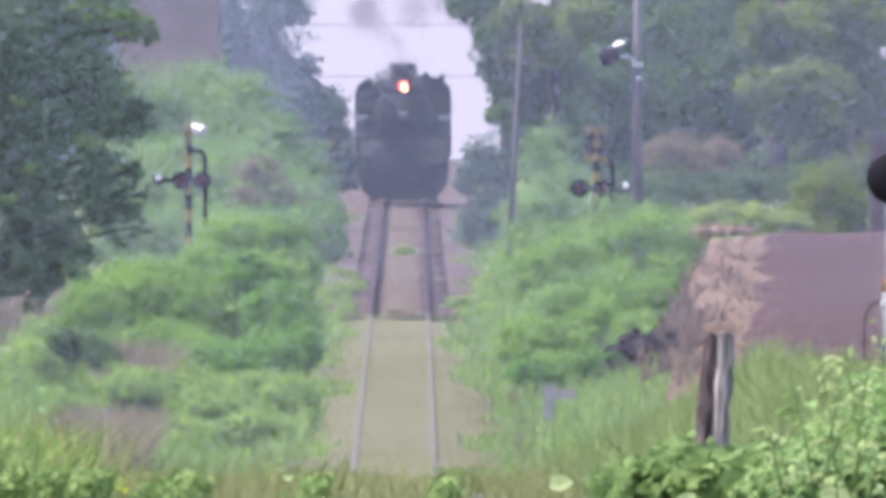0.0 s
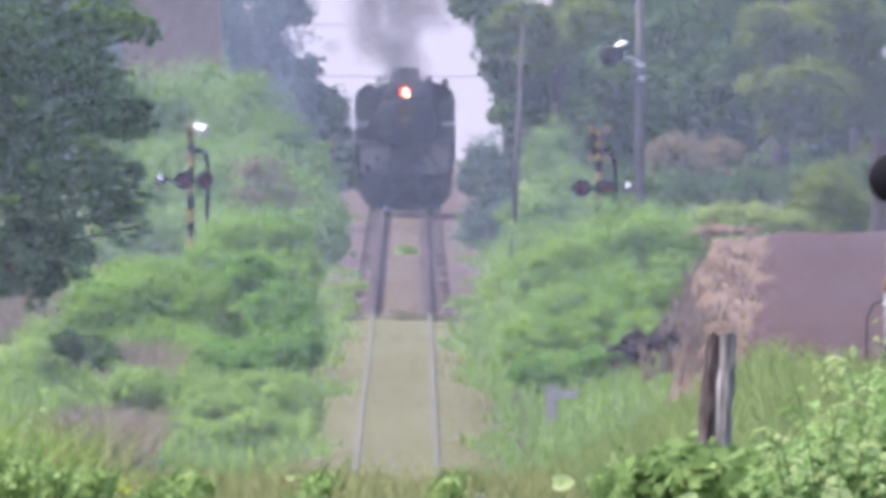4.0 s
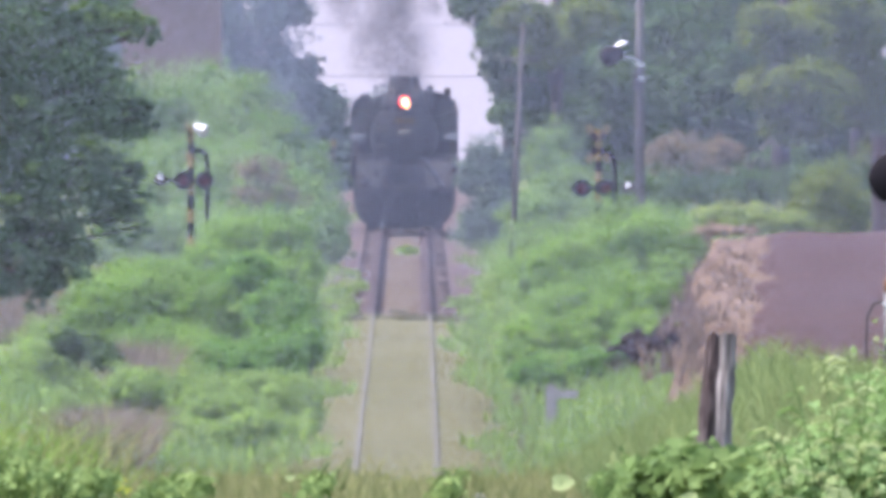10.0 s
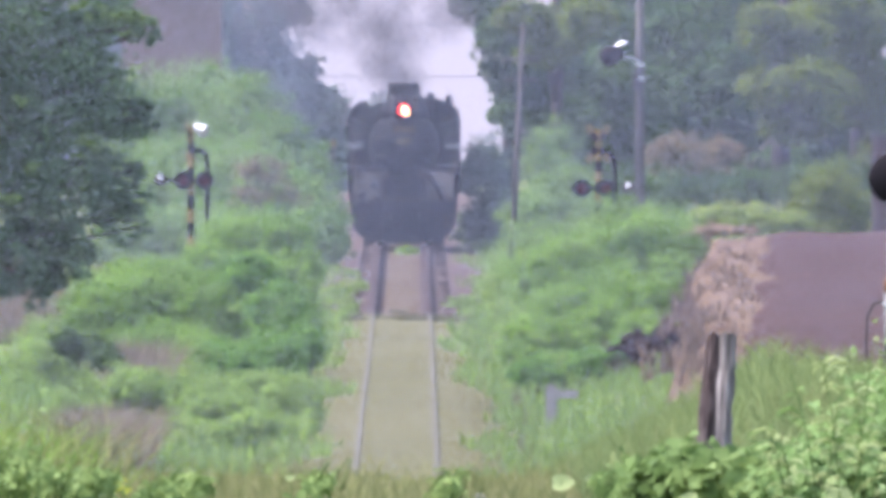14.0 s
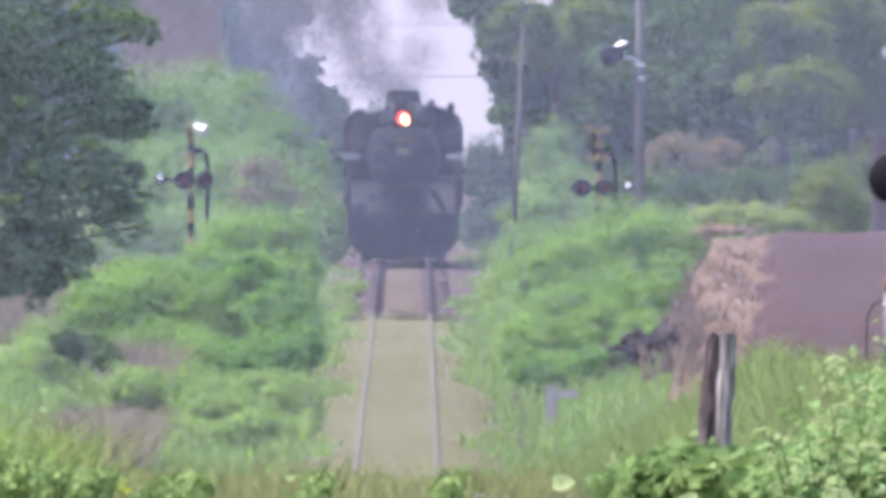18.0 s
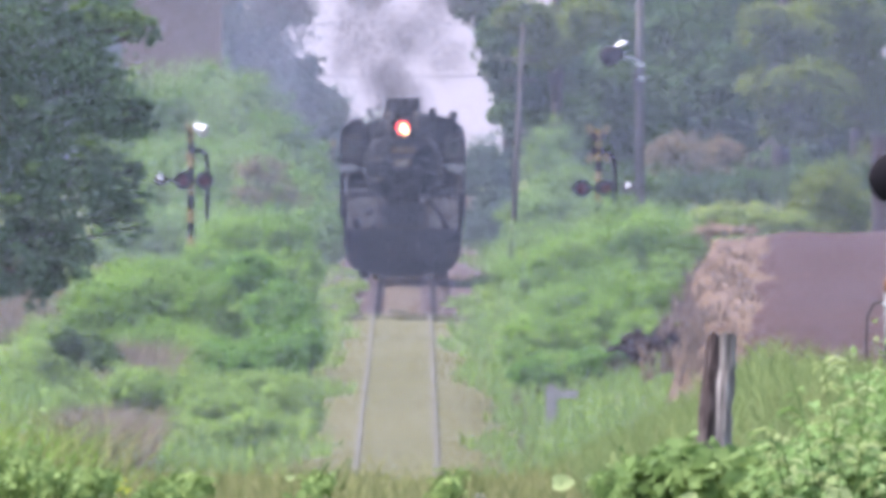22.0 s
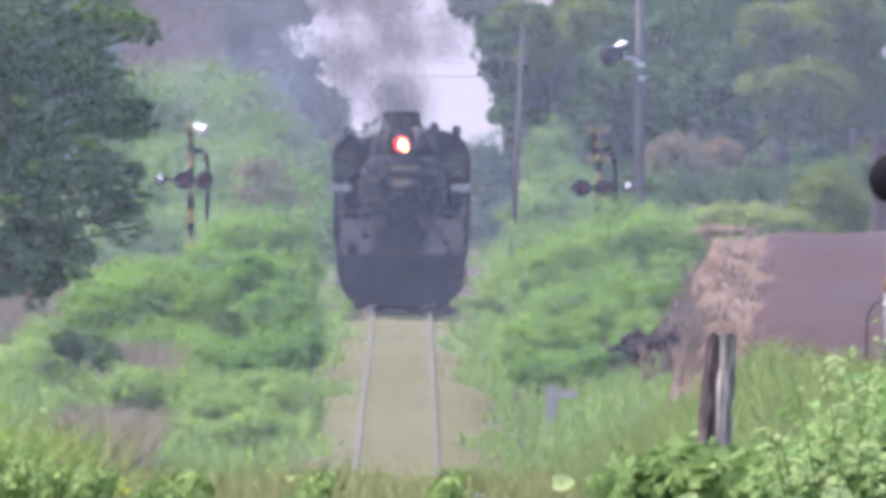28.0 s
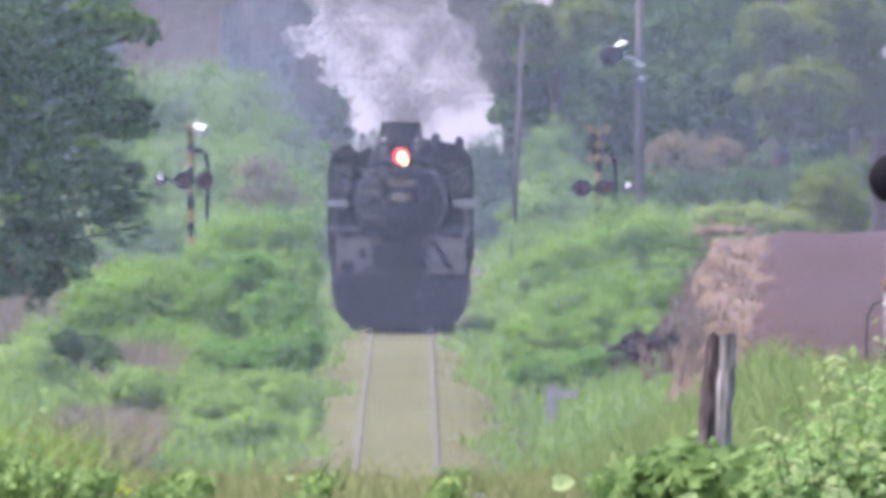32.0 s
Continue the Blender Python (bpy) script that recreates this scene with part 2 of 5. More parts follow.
def leaf_mesh(name, centres, normals, sizes, material, rng, parent=None, label="", slim=0.55, bend=0.25):
    """One folded four-cornered leaf at every centre: a tip, a base and two raised sides."""
    n = len(centres)
    along = unit(np.cross(normals, rng.normal(size=(n, 3))))
    side = np.cross(normals, along)
    s = sizes[:, None]
    base = centres - along * s * 0.5
    tip = centres + along * s * 0.5 - normals * s * 0.15
    up = normals * s * bend * 0.5
    v = np.stack([base, centres + side * s * slim * 0.5 + up, tip, centres - side * s * slim * 0.5 + up], axis=1).reshape(-1, 3)
    i = np.arange(n)[:, None] * 4
    f = np.concatenate([i + np.array([[0, 1, 2]]), i + np.array([[0, 2, 3]])], axis=1).reshape(-1, 3)
    return raw(name, v, f, material, parent, label)


def blob_leaves(rng, blobs, n, clump=22, spread=0.12, ragged=0.3, sag=0.0):
    """Leaf places and normals in clumps over and inside uneven ellipsoids (cx, cy, cz, rx, ry, rz)."""
    b = np.array(blobs, float)
    w = b[:, 3] * b[:, 5] + b[:, 3] * b[:, 4]
    k = max(1, n // clump)
    which = rng.choice(len(b), size=k, p=w / w.sum())
    d = unit(rng.normal(size=(k, 3)))
    ph = which * 1.7
    lump = np.sin(d[:, 0] * 5 + ph) * np.cos(d[:, 2] * 6 + 2 * ph) + 0.6 * np.sin(d[:, 1] * 9 + d[:, 2] * 8 + ph)
    r = (rng.random(k) ** 0.35) * (1 + ragged * 0.45 * lump + ragged * 0.35 * rng.normal(size=k).clip(-1.5, 1.5))
    centre = b[which, :3] + d * b[which, 3:] * r[:, None]
    scale = np.minimum(b[which, 3], b[which, 5])
    c = np.repeat(centre, clump, axis=0)
    sp = np.repeat(scale, clump)[:, None] * spread
    off = rng.normal(size=c.shape) * sp * np.array([1.2, 1.2, 0.7])
    p = c + off
    p[:, 2] -= sag * np.abs(off[:, 0])
    nrm = unit(np.repeat(d, clump, axis=0) * 0.8 + np.array([0, 0, 0.7]) + 0.5 * rng.normal(size=c.shape))
    return p, nrm


def lumps(rng, blobs, count=7):
    """Breaks each smooth mass into a heap of smaller rounded heads over its surface."""
    out = []
    for x, y, z, a, e, c in blobs:
        out.append((x, y, z, a * 0.86, e * 0.86, c * 0.86))
        for k in range(count):
            d = unit(rng.normal(size=3))
            d[2] = abs(d[2]) * 0.9 - 0.25
            q = rng.uniform(0.28, 0.5)
            r = 1.02 - q * 0.8
            out.append((x + d[0] * a * r, y + d[1] * e * r, z + d[2] * c * r, a * q, e * q, max(c, 0.5 * a) * q))
    return out


def bush(name, blobs, n, size, material, label, category="bush", group="", seed=1, stem=BARK, girth=0.018, extra=None, clump=22, spread=0.12, ragged=0.3, slim=0.55):
    rng = np.random.default_rng(seed)
    b = np.array(blobs, float)
    foot = Vector((float(b[:, 0].mean()), float(b[:, 1].mean()), float((b[:, 2] - b[:, 5]).min())))
    t = thing(name, Matrix.Translation(foot), label, category, group)
    heads = lumps(rng, blobs)
    p, nr = blob_leaves(rng, heads, n, clump, spread * 1.6, ragged)
    leaf_mesh("foliage", p - np.array(foot), nr, size * rng.uniform(0.6, 1.35, len(p)), material, rng, t, slim=slim)["kind"] = "stuff"
    if extra:
        k, mat2, lab = extra
        p, nr = blob_leaves(rng, [(x, y, z + 0.1 * c, a * 1.02, e * 1.02, c) for x, y, z, a, e, c in blobs], k, 14, spread * 0.7, ragged)
        leaf_mesh("young_growth", p - np.array(foot), nr, size * rng.uniform(0.7, 1.3, len(p)), mat2, rng, t, lab)["kind"] = "stuff"
    bm = B()
    for x, y, z, a, e, c in blobs:
        for j in range(4):
            ang = j * 1.6 + x
            a0 = Vector((x + 0.15 * math.cos(ang), y + 0.15 * math.sin(ang), z - c)) - foot
            a2 = Vector((x + a * 0.55 * math.cos(ang), y + e * 0.55 * math.sin(ang), z + c * 0.4)) - foot
            mid = a0.lerp(a2, 0.5) + Vector((0.1, 0, 0.15))
            tube(bm, [a0, mid, a2], [girth, girth * 0.7, girth * 0.25], 6)
    part("twigwork", bm, stem, t, smooth=True)["kind"] = "stuff"
    return t


def tree(name, x, y, z0, height, blobs, n, size, material, label, seed, girth=0.22, extra=None, clump=26, spread=0.1, ragged=0.35, group="", shoots=None):
    """A tapered trunk that forks into limbs, one to each mass of its crown."""
    rng = np.random.default_rng(seed)
    foot = Vector((x, y, z0))
    t = thing(name, Matrix.Translation(foot), label, "tree", group)
    bm = B()
    fork = Vector((0.1, 0, height * 0.45))
    tube(bm, [(0, 0, -0.4), (0.03, 0.02, height * 0.15), fork, (0.05, 0.1, height * 0.8)], [girth * 1.4, girth, girth * 0.75, girth * 0.2], 12)
    for bx, by, bz, a, e, c in blobs:
        end = Vector((bx, by, bz)) - foot
        start = Vector((0.05, 0.02, min(height * 0.6, max(height * 0.2, end.z - 1.2))))
        mid = start.lerp(end, 0.5) + Vector((0, 0, 0.25))
        tube(bm, [start, mid, end], [girth * 0.45, girth * 0.3, girth * 0.1], 8)
        for j in range(3):
            ang = rng.uniform(0, math.tau)
            tube(bm, [mid, mid.lerp(end, 0.6) + Vector((a * 0.4 * math.cos(ang), e * 0.4 * math.sin(ang), 0.2)), end + Vector((a * 0.7 * math.cos(ang), e * 0.7 * math.sin(ang), c * 0.3))], [girth * 0.2, girth * 0.12, 0.01], 6)
    part("trunk", bm, BARK, t, smooth=True)
    p, nr = blob_leaves(rng, lumps(rng, blobs, 8), n, clump, spread * 1.6, ragged, sag=0.3)
    leaf_mesh("crown", p - np.array(foot), nr, size * rng.uniform(0.6, 1.35, len(p)), material, rng, t)["kind"] = "stuff"
    if extra:
        k, mat2, lab = extra
        p, nr = blob_leaves(rng, shoots or [(bx, by, bz + 0.15 * c, a, e, c) for bx, by, bz, a, e, c in blobs], k, 18, spread * 2, ragged)
        leaf_mesh("young_growth", p - np.array(foot), nr, size * rng.uniform(0.7, 1.3, len(p)), mat2, rng, t, lab)["kind"] = "stuff"
    return t


# ---- the lie of the land ----
def rail_z(y):
    return -1.585 + (min(y, 1150.0) - 608) * 0.0092


def track_x(y):
    return -0.25 - 0.0009 * y


def ramp(v, pairs):
    return float(np.interp(v, [p[0] for p in pairs], [p[1] for p in pairs]))


CURVE_Y, CURVE_R = 440.0, 350.0


def track_point(s):
    """The track's middle at s metres: straight up the line for s > 0, and bending away to the west for s < 0."""
    if s >= 0:
        return Vector((track_x(CURVE_Y + s), CURVE_Y + s, rail_z(CURVE_Y + s))), 0.0
    a = -s / CURVE_R
    return Vector((track_x(CURVE_Y) - CURVE_R * (1 - math.cos(a)), CURVE_Y - CURVE_R * math.sin(a), rail_z(CURVE_Y) - 0.0092 * -s)), a


def track_gap(x, y):
    """How far (x, y) lies from the track's middle, and the rail's height there."""
    if y >= CURVE_Y:
        return x - track_x(y), rail_z(y)
    cx = track_x(CURVE_Y) - CURVE_R
    r = math.hypot(x - cx, y - CURVE_Y)
    a = math.atan2(CURVE_Y - y, x - cx)
    return r - CURVE_R, rail_z(CURVE_Y) - 0.0092 * CURVE_R * max(0.0, a)


def ground_z(x, y):
    gap, rz = track_gap(x, y)
    bed = rz - 0.34
    if y < CURVE_Y:
        open_land = ramp(y, [(0, -1.7), (150, -1.85), (180, -1.62), (230, -1.72), (330, -2.6), (440, -3.46), (470, -3.3)])
        if gap > 0:
            k = ramp(y, [(200, 0), (325, 1), (356, 1), (440, 0.55)])
            open_land += ramp(x, [(0.8, 0), (3.0, 0.45), (8, 0.9)]) * (1 - k) + ramp(x, [(0.9, 0), (2.0, 0.6), (3.2, 1.42), (8, 1.6)]) * k
    else:
        open_land = bed + (ramp(gap, [(1.9, 0), (4.5, 0.95), (8, 1.3)]) if gap > 0 else ramp(-gap, [(1.9, 0), (6, 0.3), (12, 0.6)]))
    k = ramp(abs(gap), [(2.2, 0), (6, 1)]) if y < CURVE_Y else 1.0
    z = bed * (1 - k) + open_land * k
    if abs(gap) > 1.8:
        if y < 420 and gap > 6:
            z += 0.07 * noise.noise((x * 2.2, y * 0.06, 8))
        z += 0.06 * noise.noise((x * 0.8, y * 0.12, 0)) + (0.5 if y < 1000 else 0.0) * min(1, abs(x) / 60) * noise.noise((x * 0.02, y * 0.01, 3))
    if y > 1150:
        z -= (y - 1150) * 0.0012
    return z


def make_ground():
    xs = np.concatenate([np.linspace(-900, -60, 15), np.linspace(-50, -14, 10), np.linspace(-12, 12, 61), np.linspace(14, 50, 10), np.linspace(60, 900, 15)])
    ys = np.concatenate([np.linspace(-80, 130, 12), np.linspace(140, 480, 86), np.linspace(486, 1200, 120), np.linspace(1240, 4200, 30)])
    v = [(float(x), float(y), ground_z(float(x), float(y)) - (0.05 if abs(x) < 60 else 0)) for y in ys for x in xs]
    w = len(xs)
    f = [(j * w + i, j * w + i + 1, (j + 1) * w + i + 1, (j + 1) * w + i) for j in range(len(ys) - 1) for i in range(w - 1)]
    tagged(raw("ground", v, f, TURF, smooth=True), "rough green turf on gently climbing land", "ground", kind="structure")


make_ground()


def ribbon(name, s0, s1, step, section, material, parent=None, label="", rough=0.0, seed=3, sink=0.0):
    """Sweeps a cross-section (offsets to the right and up from the rail level) along the track; its last stretch may sink away."""
    rng = np.random.default_rng(seed)
    n = int((s1 - s0) / step) + 1
    v, f = [], []
    k = len(section)
    for i in range(n):
        p, a = track_point(s0 + i * step)
        ux, uy = math.cos(a), -math.sin(a)
        for ox, oz in section:
            j = rng.normal() * rough
            down = sink * max(0.0, 1 - (n - 1 - i) * step / 26) * (1 + 0.5 * math.sin(ox * 2.3))
            v.append((p.x + ux * (ox + j), p.y + uy * ox, p.z + oz + 0.4 * j - down))
    for i in range(n - 1):
        for q in range(k - 1):
            f.append((i * k + q, i * k + q + 1, (i + 1) * k + q + 1, (i + 1) * k + q))
    return raw(name, v, f, material, parent, label)


def make_track():
    tagged(ribbon("ballast_bed", 200, 760, 1.0, [(-2.3, -0.4), (-1.75, -0.21), (-0.6, -0.17), (0.6, -0.17), (1.85, -0.21), (2.4, -0.4)], BALLAST, rough=0.02),
           "brown stony ballast bed under the rails", "track bed", kind="structure")
    tagged(ribbon("grassy_bed", -300, 216, 1.0, [(-2.4, -0.4), (-1.75, -0.1), (-0.66, -0.04), (-0.55, -0.022), (-0.3, -0.03), (0.3, -0.03), (0.55, -0.022), (0.66, -0.04), (1.8, -0.1), (2.4, -0.4)], TRACKTURF, rough=0.012, sink=0.24),
           "track bed overgrown with dry yellowish grass", "track bed", kind="structure")
    tagged(ribbon("cinder_strip", 200, 760, 1.0, [(-0.42, -0.175), (-0.2, -0.15), (0.2, -0.15), (0.42, -0.175)], PATH, rough=0.02, seed=5), "tan cinders between the rails", "track bed", kind="structure")
    t = thing("railway_track", Matrix(), "single narrow-gauge railway line with rusty rails", "railway track", kind="structure")
    for side in (-1, 1):
        o = side * 0.567
        # dark strip under each rail: grease plus painted rail shadow
        tagged(ribbon("shade_grease_strip", 205, 760, 1.0, [(o - 0.17, -0.18), (o - 0.13, -0.145), (o + 0.13, -0.145), (o + 0.17, -0.18)], SHADE_GREASE, rough=0.025, seed=8 + side), "greasy ballast along the rail, darkened for the rail's shadow", "track bed", kind="structure")
        prof = [(o - 0.064, -0.15), (o - 0.012, -0.125), (o - 0.012, -0.045), (o - 0.034, -0.03), (o - 0.034, 0.0), (o + 0.034, 0.0), (o + 0.034, -0.03), (o + 0.012, -0.045), (o + 0.012, -0.125), (o + 0.064, -0.15)]
        ribbon("rail", 200, 760, 2.0, prof, RAIL, t)
        ribbon("rail", -300, 200, 2.0, prof, PALE_RAIL, t, "pale rail in the grass, close to its tone")
    v, f = [], []
    for i in range(750):
        p, a = track_point(200 + i * 0.7)
        u, w = Vector((math.cos(a), -math.sin(a), 0)), Vector((math.sin(a), math.cos(a), 0))
        b = len(v)
        for zz, sx in ((-0.28, 1.05), (-0.175, 1.03)):
            for sa, sb in ((-1, -1), (1, -1), (1, 1), (-1, 1)):
                v.append(tuple(p + u * sa * sx + w * sb * 0.1 + Vector((0, 0, zz))))
        f += [(b + 4, b + 5, b + 6, b + 7), (b, b + 1, b + 5, b + 4), (b + 1, b + 2, b + 6, b + 5), (b + 2, b + 3, b + 7, b + 6), (b + 3, b, b + 4, b + 7)]
    tagged(raw("sleepers", v, f, SLEEPER, t), kind="stuff")


TRACKTURF = mat("dry_track_turf", [(0.075, 0.076, 0.037), (0.106, 0.104, 0.055), (0.136, 0.128, 0.074)], scale=0.3, rough=0.95, fine=9, bump=0.25, spec=0.0)
make_track()


def field_z(y):
    return -1.16 + (y - 350) * 0.0052


def field_edge(y):
    return 3.3 + (y - 355) * 0.0108 + 0.28 * noise.noise((0.0, y * 0.035, 7)) + 0.12 * noise.noise((0.0, y * 0.13, 2))


def make_field():
    ys = np.linspace(338, 640, 150)
    offs = np.concatenate([np.linspace(0, 4, 14), np.linspace(5, 60, 12)])
    v, f = [], []
    for y in ys:
        y = float(y)
        fall = ramp(y, [(338, -0.8), (349, -0.12), (353, 0)])
        for o in offs:
            x = field_edge(y) + float(o)
            v.append((x, y, field_z(y) + fall + 0.05 * noise.noise((x * 0.7, y * 0.05, 1)) - 0.1 * max(0.0, 1 - float(o) * 2.5)))
    w = len(offs)
    f = [(j * w + i, j * w + i + 1, (j + 1) * w + i + 1, (j + 1) * w + i) for j in range(len(ys) - 1) for i in range(w - 1)]
    tagged(raw("bare_field", v, f, SOIL, smooth=True), "bare tilled field of reddish-brown soil above the track", "field", kind="structure")
    v, f = [], []
    drops = np.linspace(0, 1, 12)
    for y in ys:
        y = float(y)
        fall = ramp(y, [(338, -0.8), (349, -0.12), (353, 0)])
        for d in drops:
            d = float(d)
            wide = 1.0 + (y - 355) * 0.0042 + 0.3 * noise.noise((1.0, y * 0.04, 5))
            x = field_edge(y) + 0.12 - d * wide + 0.22 * noise.noise((d * 3, y * 0.09, 4)) * min(1, d * 4)
            z = field_z(y) + fall - 0.08 - 0.15 * d - 2.2 * max(0.0, (d - 0.5) / 0.5) ** 1.3 + 0.2 * noise.noise((d * 4, y * 0.15, 9)) * min(1, d * 4)
            v.append((x, y, z))
    w = len(drops)
    f = [(j * w + i, (j + 1) * w + i, (j + 1) * w + i + 1, j * w + i + 1) for j in range(len(ys) - 1) for i in range(w - 1)]
    tagged(raw("soil_bank", v, f, DRYSOIL), "crumbling pale earth bank along the field's edge", "earth bank", kind="structure")


make_field()


def make_sky_sheet():
    m = glow("overcast_cloud", (0.80, 0.745, 0.91), 0.265, base=0.0)
    v, f = [], []
    for i in range(25):
        a = radians(-60 + i * 5)
        for z in (-120, 900):
            v.append((4600 * math.sin(a), 4600 * math.cos(a), z))
    for i in range(24):
        f.append((i * 2, i * 2 + 2, i * 2 + 3, i * 2 + 1))
    tagged(raw("backdrop", v, f, m), "pale lavender-grey overcast sky", "sky", kind="structure")


make_sky_sheet()


# ---- the steam locomotive ----
def loco_wheels(parent, y, r, name, width=0.567):
    """A wheelset on its axle, turning about its own middle."""
    ws = new(name)
    ws.parent = parent
    ws.matrix_basis = Matrix.Translation((0, y, r))
    for side in (-1, 1):
        bm = B()
        x = side * 0.53
        lathe(bm, (x, 0, 0), (x + side * 0.13, 0, 0), [(0, r * 1.04), (0.2, r * 1.04), (0.25, r), (1, r * 0.99), (1, r * 0.86), (0.7, r * 0.86)], 32)
        part("tyre", bm, STEEL, ws, smooth=False)
        bm = B()
        rod(bm, (x + side * 0.02, 0, 0), (x + side * 0.16, 0, 0), r * 0.22)
        for k in range(10):
            a = k * math.tau / 10
            rod(bm, (x + side * 0.06, r * 0.2 * math.cos(a), r * 0.2 * math.sin(a)), (x + side * 0.06, r * 0.88 * math.cos(a), r * 0.88 * math.sin(a)), 0.035, n=8)
        part("spokes", bm, IRON, ws)
    bm = B()
    rod(bm, (-0.62, 0, 0), (0.62, 0, 0), 0.09)
    part("axle", bm, IRON, ws)
    return ws


def make_loco():
    t = thing("steam_locomotive", Matrix(), "sooty black steam locomotive coming head-on with its lamp lit", "locomotive")
    bm = B()
    lathe(bm, (0, 0.75, 2.42), (0, 9.2, 2.42), [(0, 0.76), (0.004, 0.8), (0.22, 0.8), (0.225, 0.76), (0.7, 0.78), (0.72, 0.86), (1, 0.9)], 48)
    part("boiler", bm, SOOT, t, smooth=True)
    bm = B()
    lathe(bm, (0, 0.76, 2.42), (0, 0.5, 2.42), [(0, 0.72), (0.15, 0.71), (0.3, 0.66), (0.6, 0.5), (0.85, 0.28), (1.0, 0.06)], 40)
    door = part("smokebox_door", bm, SOOT, t, smooth=True)
    bm = B()
    lathe(bm, (0, 0.56, 2.42), (0, 0.44, 2.42), [(0, 0.05), (0.3, 0.06), (0.31, 0.03), (1, 0.03)], 16)
    tube(bm, [(0, 0.46, 2.42), (0.12, 0.45, 2.5), (0.24, 0.46, 2.56)], 0.018)
    tube(bm, [(0, 0.46, 2.42), (-0.1, 0.45, 2.33), (-0.2, 0.46, 2.26)], 0.018)
    part("locking_handle", bm, SOOT, door)
    for zz in (2.2, 2.64):
        bm = B()
        box(bm, -0.72, 0.6, zz - 0.035, -0.1, 0.66, zz + 0.035, 0.01)
        part("hinge_strap", bm, IRON, door)
    bm = B()
    box(bm, -0.28, 0.52, 2.74, 0.34, 0.56, 2.94, 0.015)
    badge = part("front_plate", bm, SOOT, t, "dark front plate with tarnished bars")
    for k in range(5):
        bm = B()
        box(bm, -0.23 + k * 0.105, 0.512, 2.77, -0.16 + k * 0.105, 0.52, 2.91, 0.004)
        part("plate_bar", bm, BRASS, badge)
    bm = B()
    box(bm, -0.17, 0.5, 2.47, 0.17, 0.53, 2.63, 0.015)
    plate = part("name_plate", bm, BRASS, t, "small tarnished brass plate")
    for k in range(4):
        bm = B()
        box(bm, -0.13 + k * 0.07, 0.494, 2.51, -0.09 + k * 0.07, 0.5, 2.59)
        part("plate_bar", bm, CREAM, plate)
    bm = B()
    lathe(bm, (0, 1.35, 3.1), (0, 1.35, 3.98), [(0, 0.66), (0.3, 0.57), (0.5, 0.47), (0.7, 0.41), (0.84, 0.385), (0.97, 0.375), (1, 0.36), (1, 0.28), (0.6, 0.28)], 32)
    part("chimney", bm, SOOT, t, smooth=True)
    bm = B()
    lathe(bm, (0.02, 0.98, 3.31), (0.02, 0.58, 3.31), [(0, 0.06), (0.1, 0.17), (0.4, 0.18), (1, 0.178), (1, 0.15), (0.8, 0.15)], 32)
    box(bm, -0.12, 0.7, 3.08, 0.16, 0.9, 3.15, 0.01)
    lamp = part("headlamp", bm, SOOT, t, smooth=True)
    bm = B()
    lathe(bm, (0.045, 0.66, 0), (0.045, 0.56, 0), [(0, 0.105), (0.6, 0.1), (0.9, 0.07), (1, 0.02)], 32)
    for v in bm.verts:
        v.co.z = 3.3 + v.co.z * 1.3
    part("lens", bm, LAMP, lamp, "glowing warm white lens", smooth=True)
    # self-glowing ring, set off-centre, drawn for the red halo
    bm = B()
    lathe(bm, (0.0, 0.62, 3.33), (0.0, 0.57, 3.33), [(0, 0.09), (0, 0.155), (1, 0.155), (1, 0.09), (0, 0.09)], 32)
    part("halo_ring", bm, LAMP_HALO, lamp, "glowing red ring drawn for the lamp's halo")
    for x in (-0.31, 0.31):
        bm = B()
        lathe(bm, (x, 0.9, 3.6), (x, 0.72, 3.6), [(0, 0.04), (0.2, 0.075), (0.8, 0.085), (1, 0.06)], 18)
        rod(bm, (x, 0.85, 3.1), (x, 0.85, 3.55), 0.03, n=8)
        part("marker_lamp", bm, DUSTY, t, "small dusty grey marker lamp", smooth=True)
    for yy, h, r in ((3.9, 3.66, 0.38), (5.4, 3.7, 0.36)):
        bm = B()
        lathe(bm, (0, yy, 2.9), (0, yy, h), [(0, r * 1.25), (0.25, r), (0.7, r * 0.98), (0.9, r * 0.75), (1, 0.1)], 32)
        part("dome", bm, SOOT, t, smooth=True)
    for x, yy, top in ((-0.72, 7.4, 3.74), (-0.52, 7.4, 3.8), (0.66, 7.4, 3.74), (1.12, 8.7, 3.66)):
        bm = B()
        lathe(bm, (x, yy, 3.1), (x, yy, top), [(0, 0.07), (0.6, 0.06), (0.62, 0.09), (0.9, 0.09), (1, 0.03)], 12)
        part("safety_valve", bm, SOOT, t)
    # smoke deflectors, standing on the running boards
    for side in (-1, 1):
        bm = B()
        box(bm, side * 1.33 - 0.012, 0.55, 1.915, side * 1.33 + 0.012, 2.9, 3.32, 0.004)
        for yy in (0.9, 2.4):
            rod(bm, (side * 1.33, yy, 3.1), (side * 0.72, yy, 2.85), 0.025, n=8)
        part("smoke_deflector", bm, SOOT, t)
        bm = B()
        box(bm, side * 1.2 - 0.2, 0.3, 2.37, side * 1.2 + 0.2, 0.36, 2.52, 0.02)
        part("marker_board", bm, CREAM, t, "small whitened board")
        bm = B()
        box(bm, side * 1.24 - 0.03, 0.33, 1.85, side * 1.24 + 0.03, 0.4, 2.42, 0.008)
        part("board_post", bm, IRON, t)
        bm = B()
        box(bm, side * 0.78, 0.5, 1.86, side * 1.4, 9.2, 1.93, 0.01)
        part("running_board", bm, SOOT, t)
        # cylinder block with valve chest above it
        bm = B()
